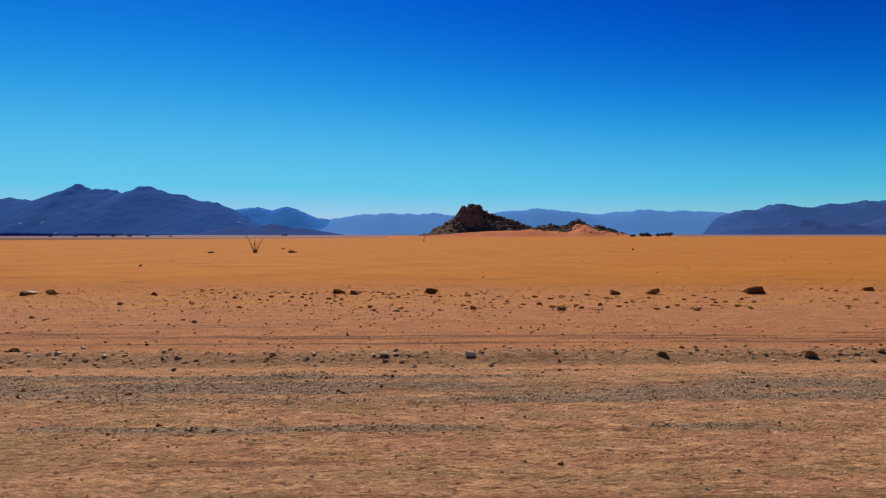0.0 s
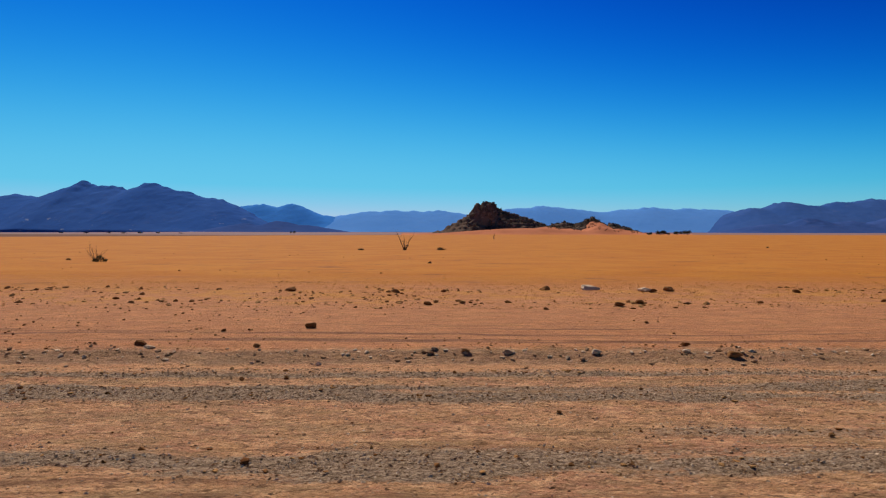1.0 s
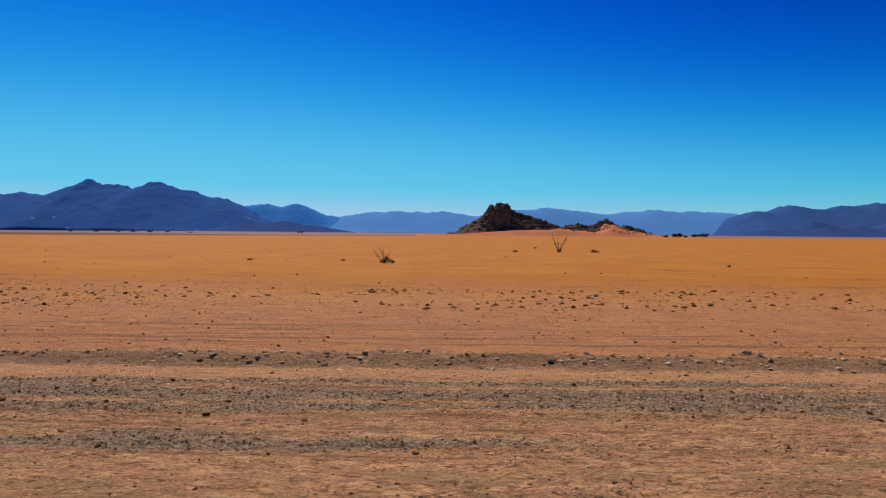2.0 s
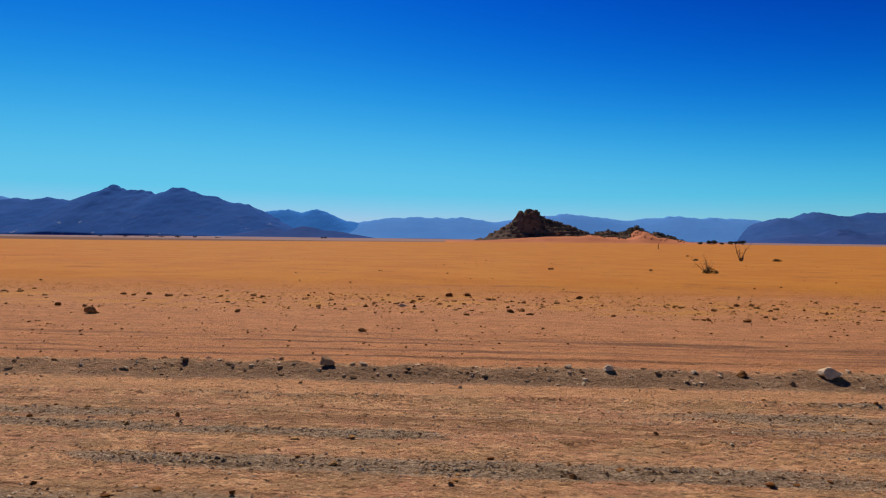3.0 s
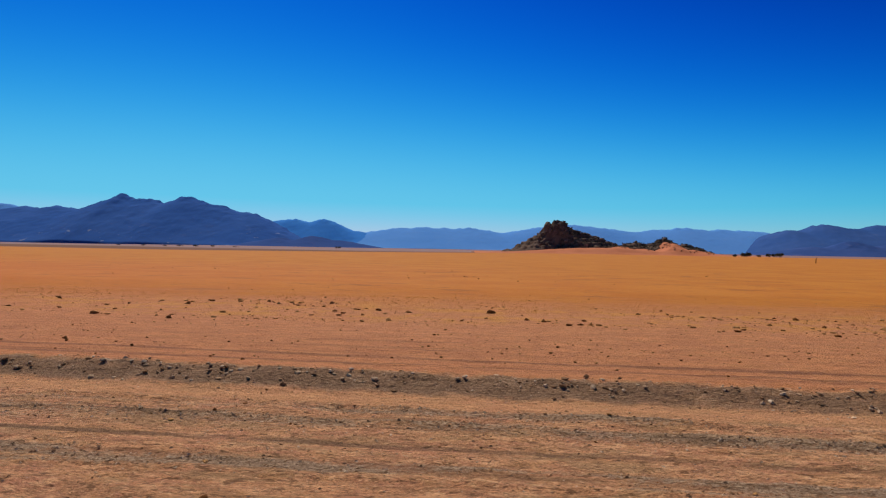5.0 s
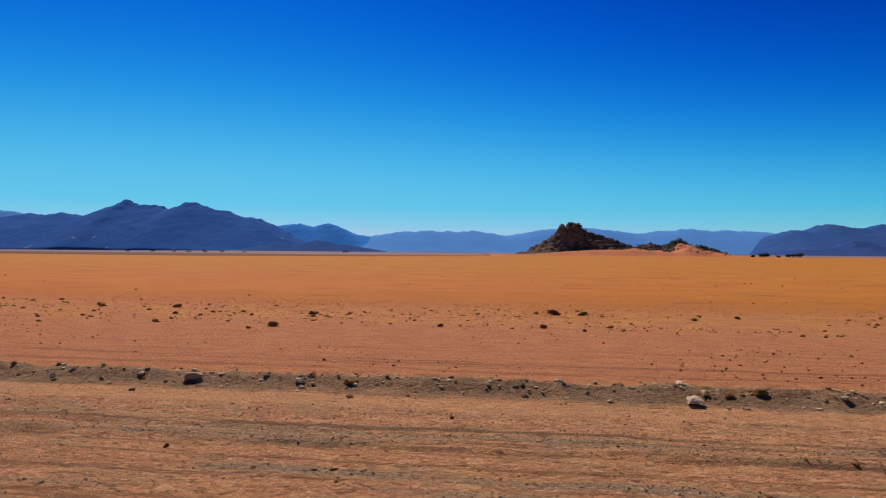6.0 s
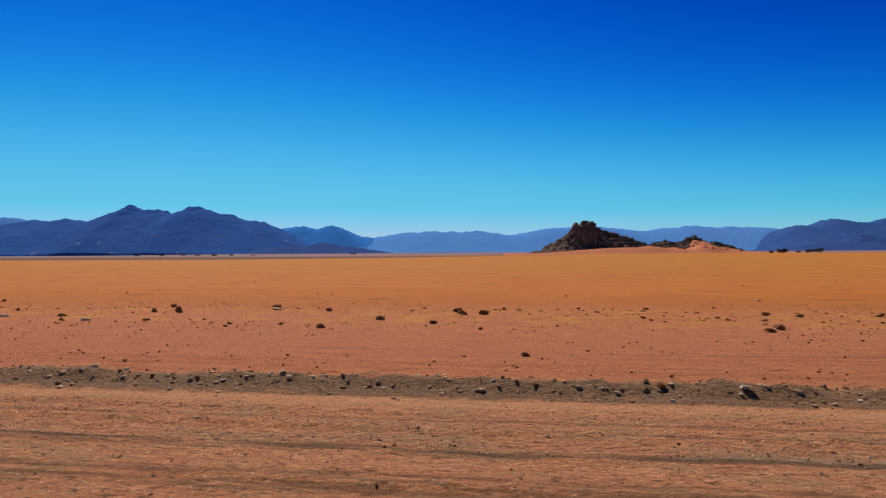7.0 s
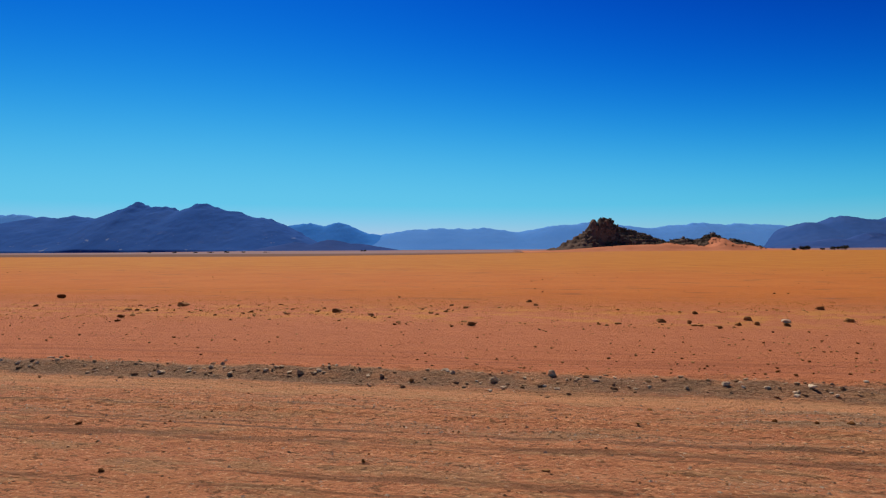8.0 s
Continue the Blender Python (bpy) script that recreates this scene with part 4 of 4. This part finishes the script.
# ---- the rocky hill with its dune ----
def build_hill():
    hill = tagged(new("rocky_hill"), "dark boulder hill with a red sand dune against it", "hill")
    cx, cy = 140.0, 928.0
    foot = -4.5
    hill.location = (cx, cy, foot)

    def hull(x, peaks, power):
        out = np.zeros_like(x)
        for at, high, left, right in peaks:
            side = np.where(x < at, (at - x) / left, (x - at) / right)
            out = np.maximum(out, high * np.clip(1 - side**power, 0, 1))
        return out

    rock_peaks = ((52, 36, 60, 50), (78, 39, 40, 124), (186, 19, 70, 60), (226, 25, 60, 52), (258, 16, 34, 58), (-8, 5, 10, 24))

    def rock_z(x, y):
        """A ridge that climbs to a cleft tower and runs down behind it in broken steps."""
        wx = x + 4 * fbm(x / 12, y / 12, 201, 3)
        across = np.clip(1.08 - np.abs(y - cy) / 46, 0, 1)
        h = hull(wx, rock_peaks, 1.0) * across
        tower = step(40, 53, wx) * step(81, 76, wx) * step(26, 12, np.abs(y - cy + 4))
        cleft = np.exp(-(((wx - 58 - 0.25 * (y - cy)) / 2.2) ** 2))
        ledges = 5.5 * np.round((h + 3 * fbm(x / 18, y / 18, 207, 2)) / 5.5)
        h = h + 0.45 * (ledges - h) * step(4, 10, h)
        h = h + (3.0 * fbm(x / 7, y / 7, 205, 4) + 0.8) * step(0.5, 8, h) * (1 - 0.5 * step(140, 180, x)) - 1.5
        heads = 46.5 - 8.0 * cleft + 1.4 * fbm(x / 5, y / 5, 203, 3) - 0.9 * np.maximum(np.abs(y - cy + 4) - 6, 0)
        return np.where(tower > 0.02, h * (1 - tower) + tower * np.maximum(heads, h), h)

    def sand_z(x, y):
        """Blown sand: a broad apron, piled high between the rocks of the ridge and over the low dome."""
        cover = np.interp(x, [-60, 40, 75, 100, 130, 150, 165, 180, 205, 222, 240, 255, 290], [0.0, 0.03, 0.06, 0.10, 0.22, 0.62, 0.74, 0.46, 0.42, 0.82, 0.92, 0.70, 0.5])
        drift = hull(x + 5 * fbm(x / 30, y / 30, 219, 2), rock_peaks, 1.1) * cover * np.clip(1.05 - np.abs(y - cy + 8) / 62, 0, 1)
        drift = drift + 3.2 * fbm(x / 17, y / 13, 213, 3) * step(1, 6, drift)
        apron = 7.0 * np.exp(-(((x - 110) / 95) ** 2) - (((y - cy + 50) / 28) ** 2))
        return np.maximum(drift, 0) * 0.95 + apron + 0.7 * fbm(x / 26, y / 26, 211, 3) - 0.8 - 3.0 * step(60, 110, np.abs(y - cy))

    for name, fn, width, gap, mat, label in (("rock_slope", rock_z, (-40, 310, -60, 52), 1.1, HILL_ROCK, "rugged dark brown rock slope"), ("sand_slope", sand_z, (-60, 360, -110, 80), 3.0, DUNE, "smooth red-orange sand dune")):
        xs, ys = np.arange(width[0], width[1], gap), np.arange(width[2], width[3], gap) + cy
        gx, gy = np.meshgrid(xs, ys)
        z = fn(gx, gy)
        part(name, mesh_from(name, np.stack([gx - cx, gy - cy, z], -1).reshape(-1, 3), grid_faces(len(ys), len(xs))), mat, hill, label)

    def crag(seed):
        """A jointed block with worn corners, about 1 wide and 1 high, standing on z = 0."""
        rng = np.random.default_rng(seed)
        bm = bmesh.new()
        bmesh.ops.create_cube(bm, size=1.0)
        bmesh.ops.subdivide_edges(bm, edges=bm.edges[:], cuts=3, use_grid_fill=True)
        bmesh.ops.triangulate(bm, faces=bm.faces[:])
        co = np.array([v.co[:] for v in bm.verts])
        tri = np.array([[v.index for v in f.verts] for f in bm.faces])
        bm.free()
        ball = co / np.linalg.norm(co, axis=1)[:, None] * 0.58
        co = co * 0.72 + ball * 0.28
        for way in rng.normal(size=(5, 3)):
            way /= np.linalg.norm(way)
            co -= np.clip(co @ way - rng.uniform(0.30, 0.46), 0, None)[:, None] * way * 0.95
        co += 0.06 * rng.normal(size=co.shape)
        co[:, 0] += rng.uniform(-0.2, 0.2) * co[:, 2]
        co[:, 2] -= co[:, 2].min()
        co[:, 2] /= co[:, 2].max()
        return co, tri

    shapes = []
    for n in range(8):
        co, tri = crag(400 + n)
        me = mesh_from("boulder", co, tri, smooth=False)
        me.materials.append(KOPJE)
        shapes.append(me)

    def boulder(x, y, z, wide, deep, high, turn):
        ob = new("boulder", shapes[int(RNG.integers(8))])
        ob.parent = hill
        ob.location = (x - cx, y - cy, z)
        ob.rotation_euler = (float(RNG.uniform(-0.15, 0.15)), float(RNG.uniform(-0.15, 0.15)), turn)
        ob.scale = (wide, deep, high)

    # the tower: two cleft stacks of broken blocks
    for n in range(30):
        x = float(RNG.uniform(46, 53)) if n % 3 == 0 else float(RNG.uniform(64, 78))
        y = cy - 4 - float(RNG.uniform(0, 22))
        wide = float(RNG.uniform(4, 9))
        z = min(float(rock_z(np.array(x), np.array(y))), 40.0) - wide * 1.15
        boulder(x, y, z, wide, wide * 0.9, wide * float(RNG.uniform(1.0, 1.5)), float(RNG.uniform(0, 6.28)))
    laid = 0
    while laid < 110:
        x, y = float(RNG.uniform(-20, 285)), cy - float(RNG.uniform(-6, 58))
        z = float(rock_z(np.array(x), np.array(y)))
        if x < 36 or z < float(RNG.uniform(3, 16)) or z < float(sand_z(np.array(x), np.array(y))) - 0.5:
            continue
        if x > 130 and RNG.random() < 0.7:
            continue
        size = float(RNG.uniform(1.8, 5.5)) if x < 130 else float(RNG.uniform(1.2, 2.8))
        boulder(x, y, z - 0.55 * size, size, size * 0.9, size * float(RNG.uniform(0.7, 1.2)), float(RNG.uniform(0, 6.28)))
        laid += 1
    # scrub rooted in the rock and low on the sand
    lumps = []
    while len(lumps) < 240:
        x, y = float(RNG.uniform(60, 300)), cy - float(RNG.uniform(-8, 60))
        rock, sand = float(rock_z(np.array(x), np.array(y))), float(sand_z(np.array(x), np.array(y)))
        if rock > sand + 0.3 or RNG.random() < 0.14:
            lumps.append((x - cx, y - cy, max(rock, sand) + 0.5, float(RNG.uniform(1.0, 2.6))))
    for n in range(150):
        x, y = float(RNG.uniform(84, 285)), cy - float(RNG.uniform(-6, 26))
        top = max(float(rock_z(np.array(x), np.array(y))), float(sand_z(np.array(x), np.array(y))))
        if top > 4:
            lumps.append((x - cx, y - cy, top + 0.4, float(RNG.uniform(0.9, 2.6))))
    for n in range(70):
        x, y = float(RNG.uniform(205, 292)), cy - 4 - float(RNG.uniform(-8, 8))
        lumps.append((x - cx, y - cy, max(float(rock_z(np.array(x), np.array(y))), float(sand_z(np.array(x), np.array(y)))) + 0.3, float(RNG.uniform(1.0, 2.2))))
    scrub = part("scrub", leaf_cloud("scrub", lumps, 26000, 0.42, 31), SCRUB, hill, "dark dry scrub among the boulders")
    tagged(scrub, kind="stuff")
    return hill


HILL_ROCK = slope_material("hill_rock", rgb(0.100, 0.070, 0.056), rgb(0.190, 0.128, 0.098), rgb(0.36, 0.25, 0.19), 16.0)
DUNE = slope_material("red_dune", rgb(0.64, 0.242, 0.130), rgb(0.56, 0.205, 0.108), rgb(0.48, 0.175, 0.09), 40.0)
build_hill()


# ---- far shrubs ----
def far_shrub(x, y, wide, high, seed, label):
    rng = np.random.default_rng(seed)
    lumps = [(rng.uniform(-0.4, 0.4) * wide, rng.uniform(-0.2, 0.2) * wide, high * rng.uniform(0.3, 0.62), high * rng.uniform(0.28, 0.42)) for _ in range(9)]
    shrub = tagged(new("shrub"), label, "shrub", "shrubs beyond the plain")
    shrub.location = (x, y, float(ground_z(x, y)))
    rods = np.random.default_rng(seed + 1)
    bm = bmesh.new()
    for k in range(4):
        limb(bm, (0.04 * wide * k, 0, -0.2), (rods.uniform(-0.8, 0.8), rods.uniform(-0.4, 0.4), 1), high * 0.7, high * 0.03, rods, steps=4)
    part("stem", bm, BARK, shrub)
    part("crown", leaf_cloud("crown", lumps, 900, high * 0.09, seed), SCRUB, shrub)
    return shrub


for n, (x, y, wide, high) in enumerate(((260, 766, 7, 4.0), (273, 766, 13, 7.5), (256, 700, 5, 3.0), (263, 690, 10, 5.0), (274, 690, 13, 6.0), (249, 745, 6, 3.2))):
    far_shrub(x, y, wide, high, 500 + n, "dark green thorn shrub beside the dune at the hill's foot")
for n, (x, y, wide, high) in enumerate(((-837, 1464, 15, 4.5), (-787, 1470, 11, 4), (-748, 1464, 16, 4.5), (-707, 1458, 14, 6), (-668, 1464, 12, 5), (-613, 1470, 18, 3.5), (-446, 1900, 16, 8), (-905, 1480, 12, 4))):
    far_shrub(x, y, wide, high, 540 + n, "dark thorn shrub on the far pale flats")
